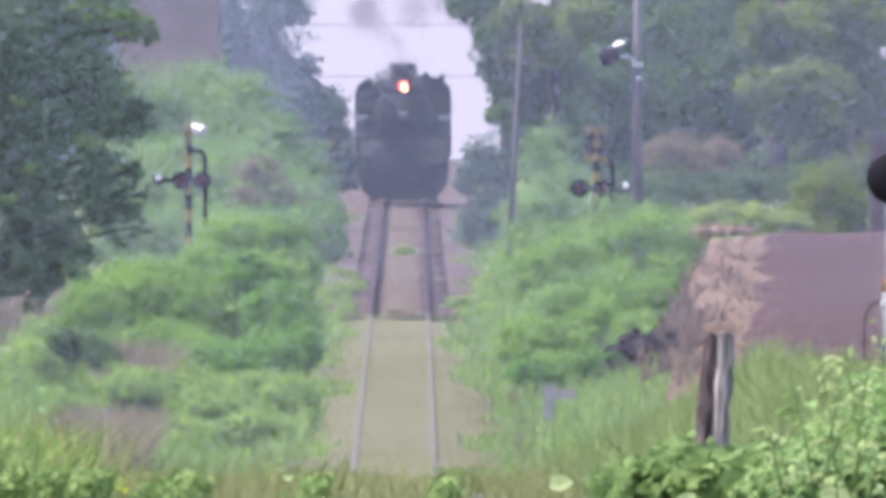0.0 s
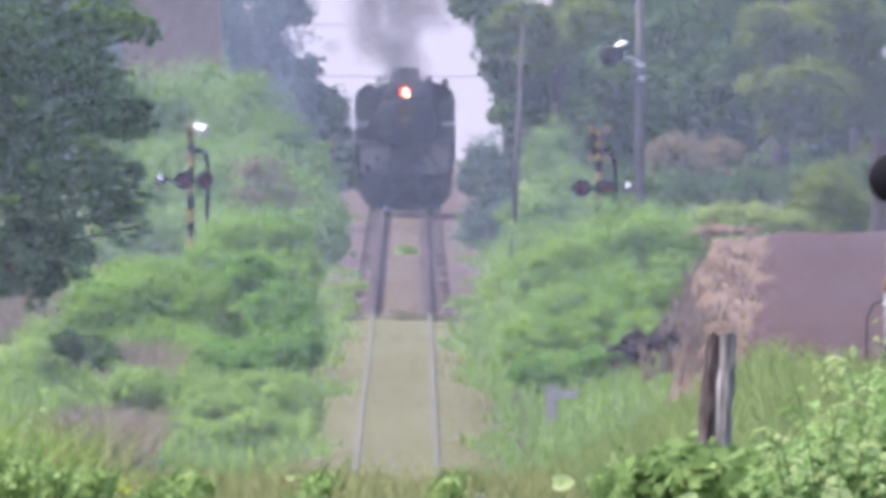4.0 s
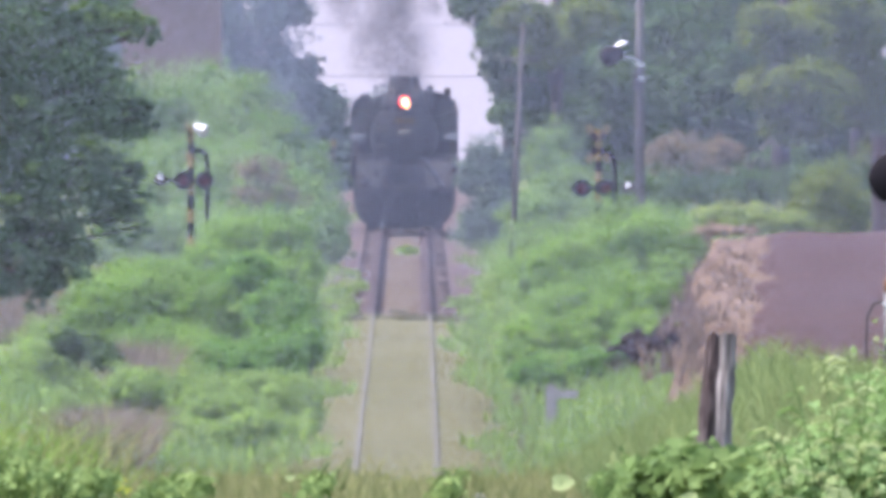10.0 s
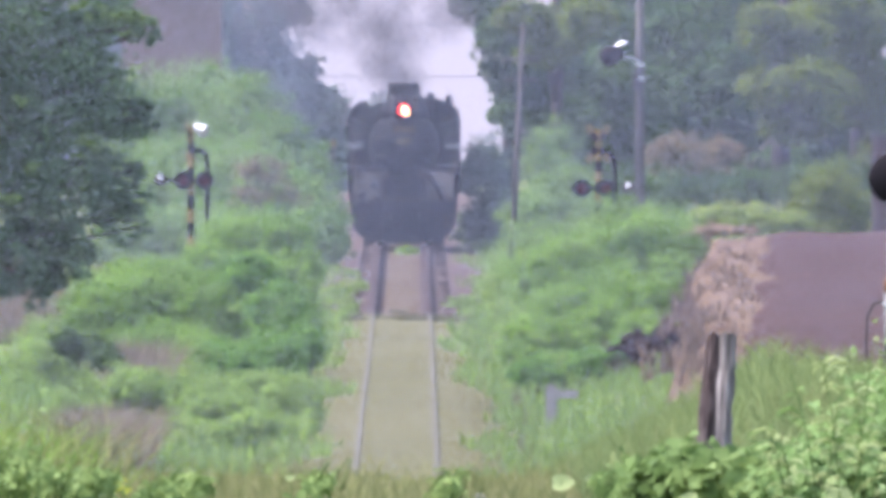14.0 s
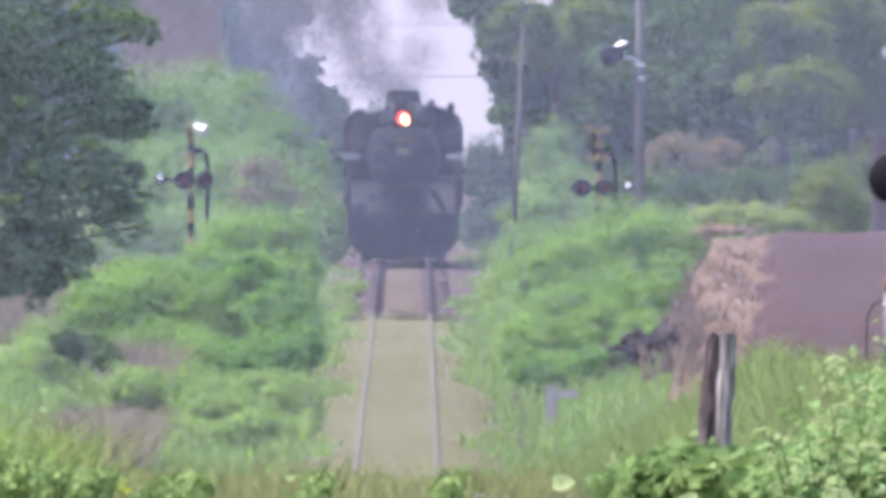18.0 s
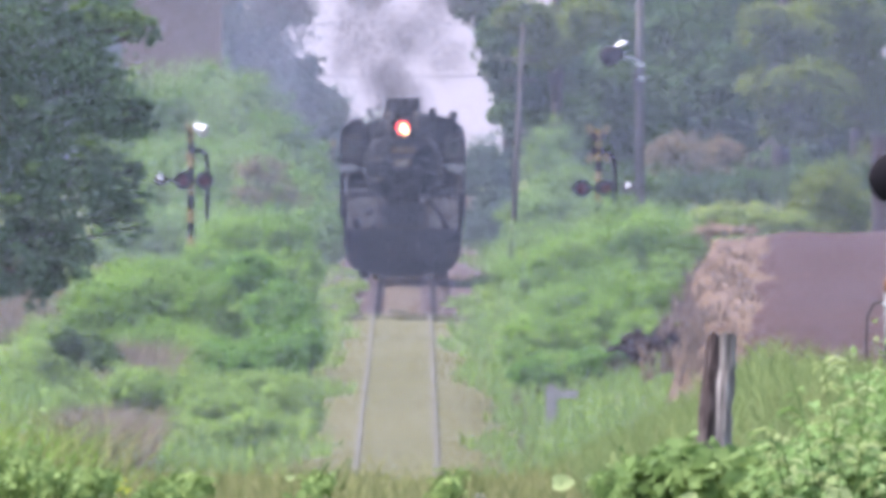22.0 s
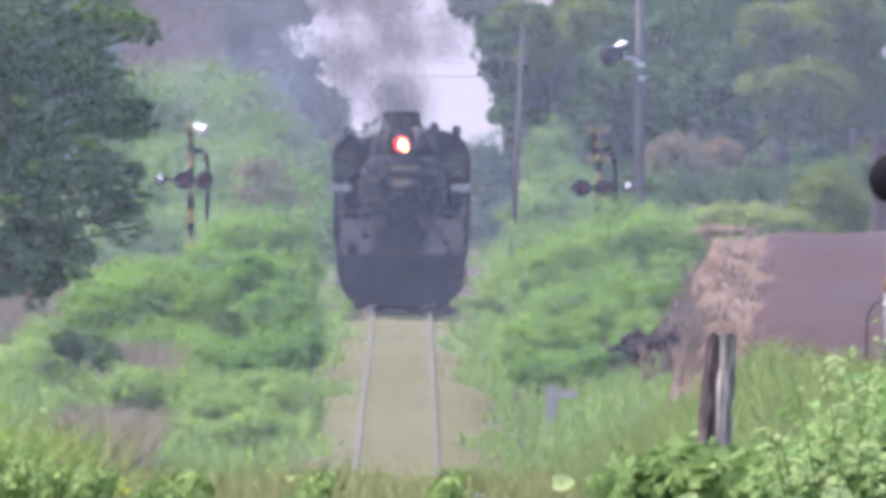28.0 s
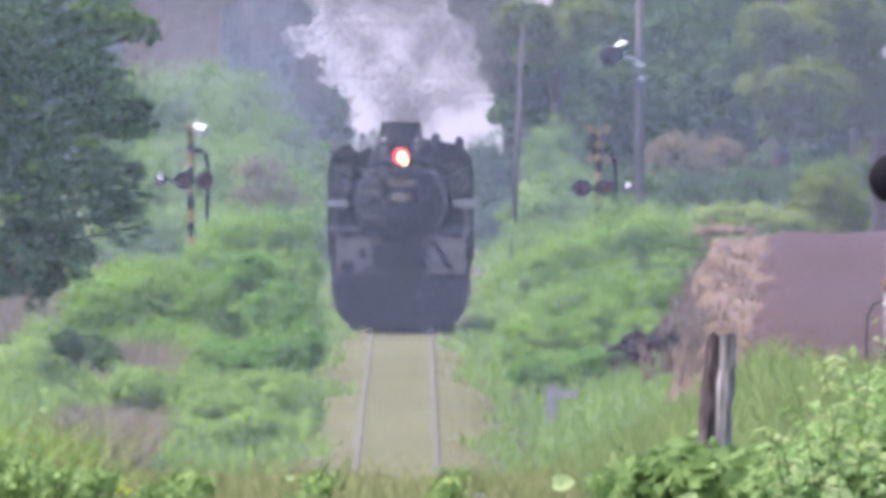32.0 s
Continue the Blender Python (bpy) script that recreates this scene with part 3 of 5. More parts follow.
        lathe(bm, (side * 0.92, 0.95, 0.92), (side * 0.92, 2.0, 0.92), [(0, 0.25), (0.05, 0.34), (0.12, 0.36), (0.88, 0.36), (1, 0.3)], 28)
        cyl = part("cylinder", bm, SOOT, t, smooth=True)
        bm = B()
        lathe(bm, (side * 0.92, 0.96, 0.92), (side * 0.92, 0.87, 0.92), [(0, 0.31), (0.6, 0.29), (1, 0.2)], 28)
        part("cylinder_cover", bm, DUSTY, cyl, "dusty grey cylinder cover", smooth=True)
        bm = B()
        lathe(bm, (side * 0.92, 0.7, 1.5), (side * 0.92, 2.1, 1.5), [(0, 0.14), (0.04, 0.22), (0.1, 0.24), (0.92, 0.24), (1, 0.15)], 24)
        part("valve_chest", bm, IRON, cyl, smooth=True)
        bm = B()
        v = [bm.verts.new(p) for p in ((side * 0.4, 0.5, 0.98), (side * 1.3, 0.5, 0.98), (side * 1.39, 0.5, 1.9), (side * 0.4, 0.5, 1.9), (side * 0.4, 0.56, 0.98), (side * 1.3, 0.56, 0.98), (side * 1.39, 0.56, 1.9), (side * 0.4, 0.56, 1.9))]
        for q in ((0, 1, 2, 3), (7, 6, 5, 4), (0, 4, 5, 1), (1, 5, 6, 2), (2, 6, 7, 3), (3, 7, 4, 0)):
            bm.faces.new([v[i] for i in q])
        bmesh.ops.recalc_face_normals(bm, faces=bm.faces[:])
        part("side_skirt", bm, SOOT, t)
        bm = B()
        box(bm, side * 0.8 - 0.42, 0.42, 1.06, side * 0.8 + 0.42, 0.46, 1.8, 0.02)
        apron = part("front_apron", bm, DUSTY, t, "dusty grey-pink front apron plate")
        bm = B()
        if side < 0:
            bm.free()
            for x, z, r in ((-1.0, 1.24, 0.13), (-0.72, 1.5, 0.09), (-0.62, 1.18, 0.07)):
                bm = B()
                lathe(bm, (x, 0.43, z), (x, 0.37, z), [(0, r), (0.7, r * 0.95), (1, r * 0.5)], 18)
                part("cap", bm, SOOT, apron, smooth=True)
        else:
            tube(bm, [(0.55, 0.39, 1.78), (0.78, 0.38, 1.5), (1.0, 0.39, 1.1)], 0.06)
            part("pipe", bm, SOOT, apron, smooth=True)
        bm = B()
        rod(bm, (side * 0.58, 0.36, 1.1), (side * 0.5, 0.36, 1.86), 0.022, n=8)
        part("handrail", bm, SOOT, apron)
        bm = B()
        tube(bm, [(side * 1.2, 0.25, 1.02), (side * 1.2, 0.15, 1.3), (side * 1.2, 0.3, 1.95)], 0.02)
        part("lamp_iron", bm, IRON, t)
    bm = B()
    box(bm, -1.28, 0.0, 0.74, 1.28, 0.28, 1.12, 0.03)
    part("buffer_beam", bm, SOOT, t)
    bm = B()
    box(bm, -0.5, 0.3, 1.1, 0.5, 0.9, 1.7, 0.05)
    part("saddle", bm, SOOT, t)
    bm = B()
    box(bm, -0.1, -0.42, 0.78, 0.1, 0.02, 0.98, 0.03)
    box(bm, -0.17, -0.5, 0.74, 0.02, -0.3, 1.02, 0.03)
    part("coupler", bm, SOOT, t)
    for x in (-0.34, 0.34):
        bm = B()
        tube(bm, [(x, -0.02, 0.8), (x, -0.16, 0.62), (x, -0.12, 0.42), (x, -0.05, 0.36)], 0.03)
        part("brake_hose", bm, SOOT, t)
    for k in range(9):
        x = -0.92 + k * 0.23
        bm = B()
        box(bm, x - 0.07, -0.16 + 0.12 * abs(x), 0.1 + 0.7 * max(0.0, abs(x) - 0.6), x + 0.07, -0.1 + 0.12 * abs(x), 0.76, 0.012)
        part("guard_slat", bm, SOOT, t)
    bm = B()
    edge = [(-0.78, 0.1), (0.78, 0.1), (1.06, 0.22), (1.22, 0.42), (1.29, 0.8), (-1.29, 0.8), (-1.22, 0.42), (-1.06, 0.22)]
    fore, aft = [bm.verts.new((x, 0.06, z)) for x, z in edge], [bm.verts.new((x, 0.12, z)) for x, z in edge]
    bm.faces.new(fore)
    bm.faces.new(aft[::-1])
    for q in range(8):
        bm.faces.new((fore[q], aft[q], aft[(q + 1) % 8], fore[(q + 1) % 8]))
    part("guard_plate", bm, SOOT, t)
    # dark block added to fill the shaded gap under the front
    bm = B()
    box(bm, -0.46, 0.1, 0.04, 0.46, 2.3, 0.6, 0.03)
    part("underside_block", bm, SOOT, t)
    for side in (-1, 1):
        bm = B()
        box(bm, side * 0.72, 0.1, 0.03, side * 0.98, 0.16, 0.3, 0.01)
        part("rail_guard", bm, SOOT, t)
    bm = B()
    box(bm, -0.7, -0.2, 0.1, 0.7, 0.02, 0.22, 0.02)
    part("guard_bar", bm, SOOT, t)
    for side in (-1, 1):
        bm = B()
        for zz in (0.5, 0.74):
            box(bm, side * 1.16 - 0.15, 0.02, zz, side * 1.16 + 0.15, 0.28, zz + 0.04, 0.01)
        box(bm, side * 1.3 - 0.015, 0.02, 0.48, side * 1.3 + 0.015, 0.1, 1.0)
        box(bm, side * 1.03 - 0.015, 0.02, 0.48, side * 1.03 + 0.015, 0.1, 1.0)
        part("footstep", bm, IRON, t)
    bm = B()
    box(bm, -0.5, 0.3, 0.62, 0.5, 10.6, 1.2, 0.03)
    part("frame", bm, IRON, t)
    # cab
    bm = B()
    pts = [(-1.4, 1.3), (-1.4, 3.05), (-1.32, 3.3), (-1.1, 3.48), (-0.7, 3.58), (0, 3.63), (0.7, 3.58), (1.1, 3.48), (1.32, 3.3), (1.4, 3.05), (1.4, 1.3)]
    front = [bm.verts.new((x, 8.6, z)) for x, z in pts]
    back = [bm.verts.new((x, 10.8, z)) for x, z in pts]
    bm.faces.new(front[::-1])
    for a in range(len(pts) - 1):
        bm.faces.new((front[a], front[a + 1], back[a + 1], back[a]))
    bmesh.ops.solidify(bm, geom=bm.faces[:], thickness=0.03)
    cab = part("cab", bm, SOOT, t)
    for side in (-1, 1):
        bm = B()
        box(bm, side * 1.12 - 0.17, 8.56, 2.62, side * 1.12 + 0.17, 8.6, 3.1, 0.02)
        w = part("window_frame", bm, IRON, cab)
        bm = B()
        box(bm, side * 1.12 - 0.13, 8.552, 2.67, side * 1.12 + 0.13, 8.559, 3.05)
        part("pane", bm, GLASS, w)
    wheels = [(loco_wheels(t, y, r, n), y, r) for y, r, n in ((1.2, 0.43, "leading_wheelset"), (3.0, 0.7, "driving_wheelset"), (4.6, 0.7, "driving_wheelset"), (6.2, 0.7, "driving_wheelset"), (7.8, 0.7, "driving_wheelset"), (9.7, 0.43, "trailing_wheelset"))]
    for side in (-1, 1):
        bm = B()
        box(bm, side * 0.86 - 0.03, 2.9, 0.5, side * 0.86 + 0.03, 7.9, 0.62, 0.02)
        part("coupling_rod", bm, STEEL, t)
    return t, wheels


def make_tender():
    t = thing("tender", Matrix(), "black coal tender coupled behind the locomotive", "tender")
    bm = B()
    box(bm, -1.36, 11.1, 1.15, 1.36, 17.4, 2.75, 0.06)
    part("tank", bm, SOOT, t)
    bm = B()
    box(bm, -1.2, 11.3, 2.75, 1.2, 15.5, 3.1, 0.08)
    part("bunker", bm, SOOT, t)
    rng = np.random.default_rng(8)
    bm = B()
    for k in range(160):
        m = Matrix.Translation((rng.uniform(-1.05, 1.05), rng.uniform(11.5, 15.3), 3.08 + rng.uniform(0, 0.12))) @ Euler(rng.uniform(0, 3, 3).tolist()).to_matrix().to_4x4()
        bmesh.ops.create_icosphere(bm, subdivisions=1, radius=float(rng.uniform(0.06, 0.14)), matrix=m)
    tagged(part("coal", bm, BLACK, t, "heap of black coal"), kind="stuff")
    bm = B()
    box(bm, -0.9, 10.9, 0.7, 0.9, 17.6, 1.12, 0.03)
    part("frame", bm, IRON, t)
    return t, [(loco_wheels(t, y, 0.43, "tender_wheelset"), y, 0.43) for y in (12.0, 13.6, 15.0, 16.6)]


LOCO, LOCO_WHEELS = make_loco()
TENDER, TENDER_WHEELS = make_tender()
# ---- grass ----
def grass(name, label, n, x0, x1, y0, y1, h, w, material, seed, keep=None, lift=0.0, lean=0.35, category="grass", surface=None):
    """Bent two-piece blades scattered over a stretch of ground."""
    rng = np.random.default_rng(seed)
    x, y = rng.uniform(x0, x1, n), rng.uniform(y0, y1, n)
    if keep:
        ok = np.array([keep(float(a), float(b)) for a, b in zip(x, y)], bool)
        x, y = x[ok], y[ok]
    k = len(x)
    surface = surface or ground_z
    z = np.array([surface(float(a), float(b)) for a, b in zip(x, y)]) + lift - 0.06
    hh = h * rng.uniform(0.5, 1.4, k)
    ang = rng.uniform(0, math.tau, k)
    side = np.stack([np.cos(ang), np.sin(ang), np.zeros(k)], 1)
    out = rng.normal(size=(k, 3)) * np.array([1, 1, 0]) * (lean * hh)[:, None]
    foot = np.stack([x, y, z], 1)
    mid = foot + out * 0.35 + np.stack([np.zeros(k), np.zeros(k), hh * 0.65], 1)
    tip = foot + out + np.stack([np.zeros(k), np.zeros(k), hh], 1)
    ww = (w * rng.uniform(0.6, 1.4, k))[:, None]
    v = np.stack([foot - side * ww / 2, foot + side * ww / 2, mid + side * ww / 2, mid - side * ww / 2, tip], 1).reshape(-1, 3)
    i = np.arange(k)[:, None] * 5
    f = np.concatenate([i + np.array([[0, 1, 2]]), i + np.array([[0, 2, 3]]), i + np.array([[3, 2, 4]])], 1).reshape(-1, 3)
    return tagged(raw(name, v, f, material), label, category, kind="stuff")


def ragged_verge(lo):
    return lambda x, y: abs(track_gap(x, y)[0]) > lo + 0.8 * noise.noise((0.7 if x > track_x(y) else 4.0, y * 0.05, 0)) + 0.3 * noise.noise((x, y * 0.3, 1))


def bed_top(x, y):
    return track_gap(x, y)[1] - 0.09


grass("track_grass", "short dry yellow-green grass between and beside the rails", 52000, -2.9, 1.6, 438, 640, 0.09, 0.02, G_TRACK, 11,
      keep=lambda x, y: abs(x - track_x(y)) < 2.0, surface=bed_top)
grass("track_grass", "thin dry grass where the ballast begins", 7000, -2.7, 1.3, 636, 664, 0.13, 0.022, G_TRACK, 27,
      keep=lambda x, y: abs(x - track_x(y)) < 1.9 and noise.noise((x * 1.6, y * 0.2, 5)) > (y - 645) * 0.035, surface=lambda x, y: rail_z(y) - 0.16)
grass("verge_grass", "lush green grass on the track verges", 48000, -7.5, 6.5, 380, 645, 0.26, 0.03, G_BANK, 12, keep=ragged_verge(1.15),
      surface=lambda x, y: max(ground_z(x, y), bed_top(x, y) - 0.12 * max(0.0, abs(track_gap(x, y)[0]) - 1.7) * 3) if abs(track_gap(x, y)[0]) < 2.4 else ground_z(x, y))
grass("verge_grass", "green grass along the far ballast shoulders", 26000, -7, 6, 640, 900, 0.35, 0.035, G_BANK, 13, keep=ragged_verge(1.6))
grass("dry_grass", "clump of dead pinkish grass", 4200, -5.35, -4.2, 452, 466, 0.72, 0.025, G_DRY, 14)
grass("dry_grass", "patch of dead straw grass beside the bushes", 1500, -6.9, -6.1, 500, 520, 0.5, 0.025, G_BANK, 15)
grass("dry_grass", "dead tan grass hanging over the earth bank", 7000, 2.4, 6.5, 352, 640, 0.3, 0.03, G_TAN, 20,
      keep=lambda x, y: -1.3 < x - field_edge(y) < 0.1 and noise.noise((x * 1.5, y * 0.06, 3)) > -0.05, surface=lambda x, y: field_z(y) - 0.25 - 0.5 * max(0.0, field_edge(y) - x - 0.5))
grass("dry_grass", "tall dead pinkish grass at the foot of the dark tree", 2600, -8.6, -7.2, 590, 615, 0.85, 0.03, G_DRY, 26)
grass("pale_grass", "pale straw-coloured grass under the dark tree", 7000, -9.6, -7.3, 620, 705, 0.4, 0.035, G_TRACK, 19)
grass("meadow_grass", "seeding meadow grass on the near rise", 26000, -3.6, 3.0, 196, 262, 0.16, 0.009, G_NEAR, 16)
grass("meadow_grass", "tall fresh grass on the near bank", 9000, 0.9, 3.2, 180, 330, 0.3, 0.012, G_FRESH, 17)
grass("tall_grass", "tall arching grass blades on the near rise", 700, -3.2, -2.15, 186, 205, 0.55, 0.012, G_BANK, 18, lean=0.55)
grass("tall_grass", "tall pale seeding grass on the near rise", 700, -3.2, -2.05, 186, 208, 0.6, 0.009, G_NEAR, 22, lean=0.6)
grass("tall_grass", "thin scattered seeding stalks on the near rise", 1500, -3.2, 2.2, 205, 250, 0.3, 0.007, G_NEAR, 23, lean=0.4,
      keep=lambda x, y: noise.noise((x * 2.2, y * 0.3, 6)) > -0.05)


# ---- trees and bushes ----
def lay(items, y, dy=1.2, rise=0.0):
    """Foliage masses round the distance y; with a rise the higher ones stand further back, as on a bank."""
    out = []
    low = sum(z for x, z, a, c in items) / len(items)
    for x, z, a, c in items:
        k = 1 + rise * (z - low) / y
        out.append((x * k, y * k + dy * 0.4 * math.sin(3 * x), z * k, a * k, max(a * 0.8, 0.6), c * k))
    return out


tree("oak_tree", -6.6, 352, ground_z(-6.6, 352), 6.5,
     lay([(-6.38, 2.17, 2.41, 2.41), (-4.59, 2.66, 1.36, 1.42), (-4.41, 1.55, 1.20, 1.17), (-4.47, 0.62, 1.11, 0.93), (-4.66, 0.01, 0.99, 0.56), (-3.67, 2.48, 0.56, 0.43), (-3.51, 1.46, 0.36, 0.30), (-3.54, 0.44, 0.34, 0.46), (-3.91, 1.80, 0.52, 0.56), (-3.70, 0.87, 0.34, 0.31), (-4.28, -0.30, 0.25, 0.28), (-4.72, -0.18, 0.56, 0.34), (-7.80, 1.36, 1.79, 1.79), (-4.72, -0.40, 0.62, 0.20), (-3.25, 1.46, 0.16, 0.21), (-3.31, 0.25, 0.15, 0.21), (-3.25, 2.38, 0.17, 0.17), (-3.36, 0.87, 0.14, 0.16)], 352),
     84000, 0.072, L_DARK, "dark leafy tree with yellow-green shoots", 21, ragged=0.55, spread=0.085, girth=0.13, extra=(900, L_DARKTIP, "bright yellow-green shoots"),
     shoots=[(-3.48, 348.6, 2.51, 0.24, 0.25, 0.09), (-3.82, 348.6, 2.61, 0.21, 0.25, 0.07), (-3.17, 348.6, 2.48, 0.17, 0.25, 0.06), (-4.70, 348.6, 0.54, 0.13, 0.25, 0.06), (-4.43, 348.6, 2.09, 0.07, 0.25, 0.05), (-3.39, 348.6, 2.34, 0.15, 0.25, 0.06), (-4.55, 348.6, 1.60, 0.09, 0.25, 0.06), (-3.88, 348.6, 1.17, 0.10, 0.25, 0.06), (-4.43, 348.6, 0.86, 0.09, 0.25, 0.05)])

FOREST = "trees behind the crossing"
for i, (x, y, h, leaves, items) in enumerate([
        (1.7, 850, 9, L_FOREST, [(0.94, 6.49, 0.75, 0.75), (1.68, 5.53, 0.75, 0.86), (1.22, 4.79, 0.30, 0.36), (1.94, 4.49, 0.67, 0.89), (1.70, 3.52, 0.48, 0.60), (2.47, 3.59, 0.89, 0.89), (3.00, 4.79, 0.89, 1.04)]),
        (2.9, 838, 8, L_FOREST2, [(2.15, 6.04, 0.81, 0.51), (3.03, 5.60, 0.88, 0.66), (3.76, 6.04, 0.73, 0.59), (2.59, 5.09, 0.66, 0.44)]),
        (4.4, 862, 9, L_FOREST, [(4.17, 4.40, 1.06, 1.21), (4.48, 5.76, 0.91, 0.91), (3.42, 3.19, 1.06, 1.06), (4.63, 2.74, 0.91, 0.91), (5.23, 3.95, 0.91, 1.21)]),
        (7.1, 875, 10, L_FOREST, [(6.54, 5.85, 1.38, 1.38), (6.23, 3.85, 1.38, 1.23), (7.61, 4.47, 1.07, 1.38), (6.85, 2.47, 1.38, 0.92), (8.38, 2.62, 1.23, 1.07)]),
        (8.9, 846, 9, L_FOREST2, [(8.99, 5.65, 1.19, 0.89), (8.55, 4.32, 0.96, 0.67), (9.59, 4.32, 1.19, 0.74), (9.14, 3.28, 1.04, 0.59), (8.40, 5.95, 0.74, 0.59)]),
        (9.3, 856, 8, L_FOREST, [(9.10, 1.97, 1.35, 0.90), (10.45, 3.02, 0.90, 1.05), (7.75, 1.67, 1.20, 0.60), (10.00, 1.67, 0.90, 0.75)]),
        (11.0, 850, 9, L_FOREST2, [(10.97, 5.68, 1.04, 1.19), (11.27, 3.89, 0.89, 1.19), (10.38, 6.43, 0.89, 0.75), (11.42, 2.25, 0.75, 0.89)]),
        (7.1, 890, 11, L_FOREST, [(3.37, 7.82, 1.40, 0.94), (5.71, 7.51, 1.56, 1.09), (8.06, 7.51, 1.56, 1.09), (10.40, 7.82, 1.56, 0.94), (4.93, 5.32, 1.40, 1.87), (8.52, 5.01, 1.56, 1.87), (10.87, 5.01, 1.40, 1.87), (6.49, 2.20, 1.87, 0.94), (9.93, 2.20, 1.87, 1.09), (2.90, 2.67, 1.09, 1.09)])]):
    tree("broadleaf_tree", x, y + 5, ground_z(x, y + 5), h, lay(items, y, 3), 30000, 0.16, leaves, "olive green broadleaf tree in the wood behind the crossing" if leaves is L_FOREST2 else "dark green broadleaf tree in the wood behind the crossing", 30 + i, group=FOREST)
tree("broadleaf_tree", 8.0, 930, ground_z(8.0, 930), 9, lay([(3.18, 6.18, 1.13, 1.46), (4.80, 7.15, 1.46, 1.46), (6.74, 7.31, 1.62, 1.46), (8.69, 7.15, 1.62, 1.46), (10.63, 7.31, 1.62, 1.46), (12.41, 6.99, 1.46, 1.46), (3.66, 4.07, 1.30, 1.46), (5.45, 4.55, 1.46, 1.62), (7.23, 4.39, 1.46, 1.78), (9.01, 4.23, 1.46, 1.78), (10.79, 4.23, 1.46, 1.78), (12.41, 4.07, 1.46, 1.78), (4.80, 2.29, 1.62, 0.97), (7.23, 2.12, 1.78, 0.97), (9.66, 2.12, 1.78, 0.97), (11.93, 2.12, 1.62, 0.97)], 924, 3), 30000, 0.3, L_FOREST, "tall dark trees closing the wood at the back", 39, group=FOREST)
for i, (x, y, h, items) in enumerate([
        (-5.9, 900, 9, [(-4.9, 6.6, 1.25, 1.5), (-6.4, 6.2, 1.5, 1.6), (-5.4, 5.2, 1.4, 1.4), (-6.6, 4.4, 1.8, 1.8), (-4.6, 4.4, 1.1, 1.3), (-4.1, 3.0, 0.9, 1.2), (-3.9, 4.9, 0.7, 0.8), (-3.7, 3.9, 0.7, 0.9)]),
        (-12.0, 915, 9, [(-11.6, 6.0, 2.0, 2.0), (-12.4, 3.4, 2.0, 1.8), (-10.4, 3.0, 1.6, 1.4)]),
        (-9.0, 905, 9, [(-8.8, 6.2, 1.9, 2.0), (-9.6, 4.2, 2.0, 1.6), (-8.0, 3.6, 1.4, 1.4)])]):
    tree("broadleaf_tree", x, y, ground_z(x, y), h, lay(items, y), 34000, 0.13, L_FAR, "blue-green broadleaf tree beyond the crossing, haze coloured into its leaves", 40 + i, group="trees west of the line")

for i, (x, y, r) in enumerate(((-1.95, 702, 0.45), (-2.3, 690, 0.5), (0.35, 668, 0.4), (0.8, 676, 0.45), (-0.82, 785, 0.3), (-0.95, 781, 0.25), (-2.0, 650, 0.45), (0.6, 648, 0.4), (-2.2, 670, 0.5), (1.0, 690, 0.4), (-2.4, 730, 0.5), (0.95, 715, 0.4), (0.9, 655, 0.5))):
    bush("weed_tuft", [(x, y, rail_z(y) - 0.08, r, r * 2, 0.2)], 1300, 0.045, L_SOFT, "green weed tuft on the ballast", "weed", "weeds on the ballast", seed=80 + i, stem=L_NEARDARK, girth=0.01)
bush("far_bush", lay([(-3.5, 3.4, 0.75, 2.0), (-3.0, 2.3, 0.7, 1.5), (-4.4, 3.2, 0.8, 1.6)], 1000), 9000, 0.2, L_FAR, "blue-green bush beside the line, haze coloured into its leaves", seed=50)
bush("vine_mound", lay([(-7.07, 3.22, 1.14, 1.34), (-5.80, 3.35, 1.34, 1.27), (-4.73, 3.02, 1.20, 1.27), (-3.86, 2.09, 1.14, 1.34), (-3.19, 1.02, 0.96, 1.34), (-4.73, 1.35, 1.60, 1.47), (-6.34, 1.48, 1.60, 1.47), (-7.61, 1.75, 1.20, 1.47), (-5.40, 0.15, 2.27, 1.20), (-2.79, 0.15, 0.64, 1.07), (-7.14, 0.15, 1.34, 1.07), (-4.06, 0.15, 1.20, 1.07)], 762, rise=9), 96000, 0.095, L_MOUND, "tall mound of shrubs overgrown with pale green vines", seed=51, extra=(9000, L_THICK, "darker leaves among the vines"))
bush("browned_shrub", lay([(-4.15, 1.84, 0.55, 0.44), (-3.70, 1.31, 0.44, 0.44), (-4.35, 1.25, 0.39, 0.33)], 742), 2600, 0.07, L_BROWN, "small browning shrub on the side of the mound", seed=73, girth=0.012)
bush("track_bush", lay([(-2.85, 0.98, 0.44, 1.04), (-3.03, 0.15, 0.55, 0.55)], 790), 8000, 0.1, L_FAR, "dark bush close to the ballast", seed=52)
bush("shrub", lay([(-3.97, 0.18, 1.01, 0.63), (-3.13, 0.07, 0.56, 0.74), (-4.65, -0.33, 0.90, 0.63), (-3.52, -0.55, 0.90, 0.56), (-2.68, -0.44, 0.34, 0.67)], 640, rise=5), 22000, 0.075, L_BUSH, "rounded bright green shrub", seed=53)
bush("shrub", lay([(-4.75, -0.97, 1.18, 0.81), (-5.64, -1.17, 0.93, 0.83), (-3.87, -1.17, 0.88, 0.88), (-4.75, -1.76, 1.42, 0.59), (-6.08, -0.97, 0.59, 0.59), (-5.25, -0.48, 0.83, 0.41)], 560, rise=7), 50000, 0.07, L_BUSH, "dense bright green shrub thicket", seed=54)
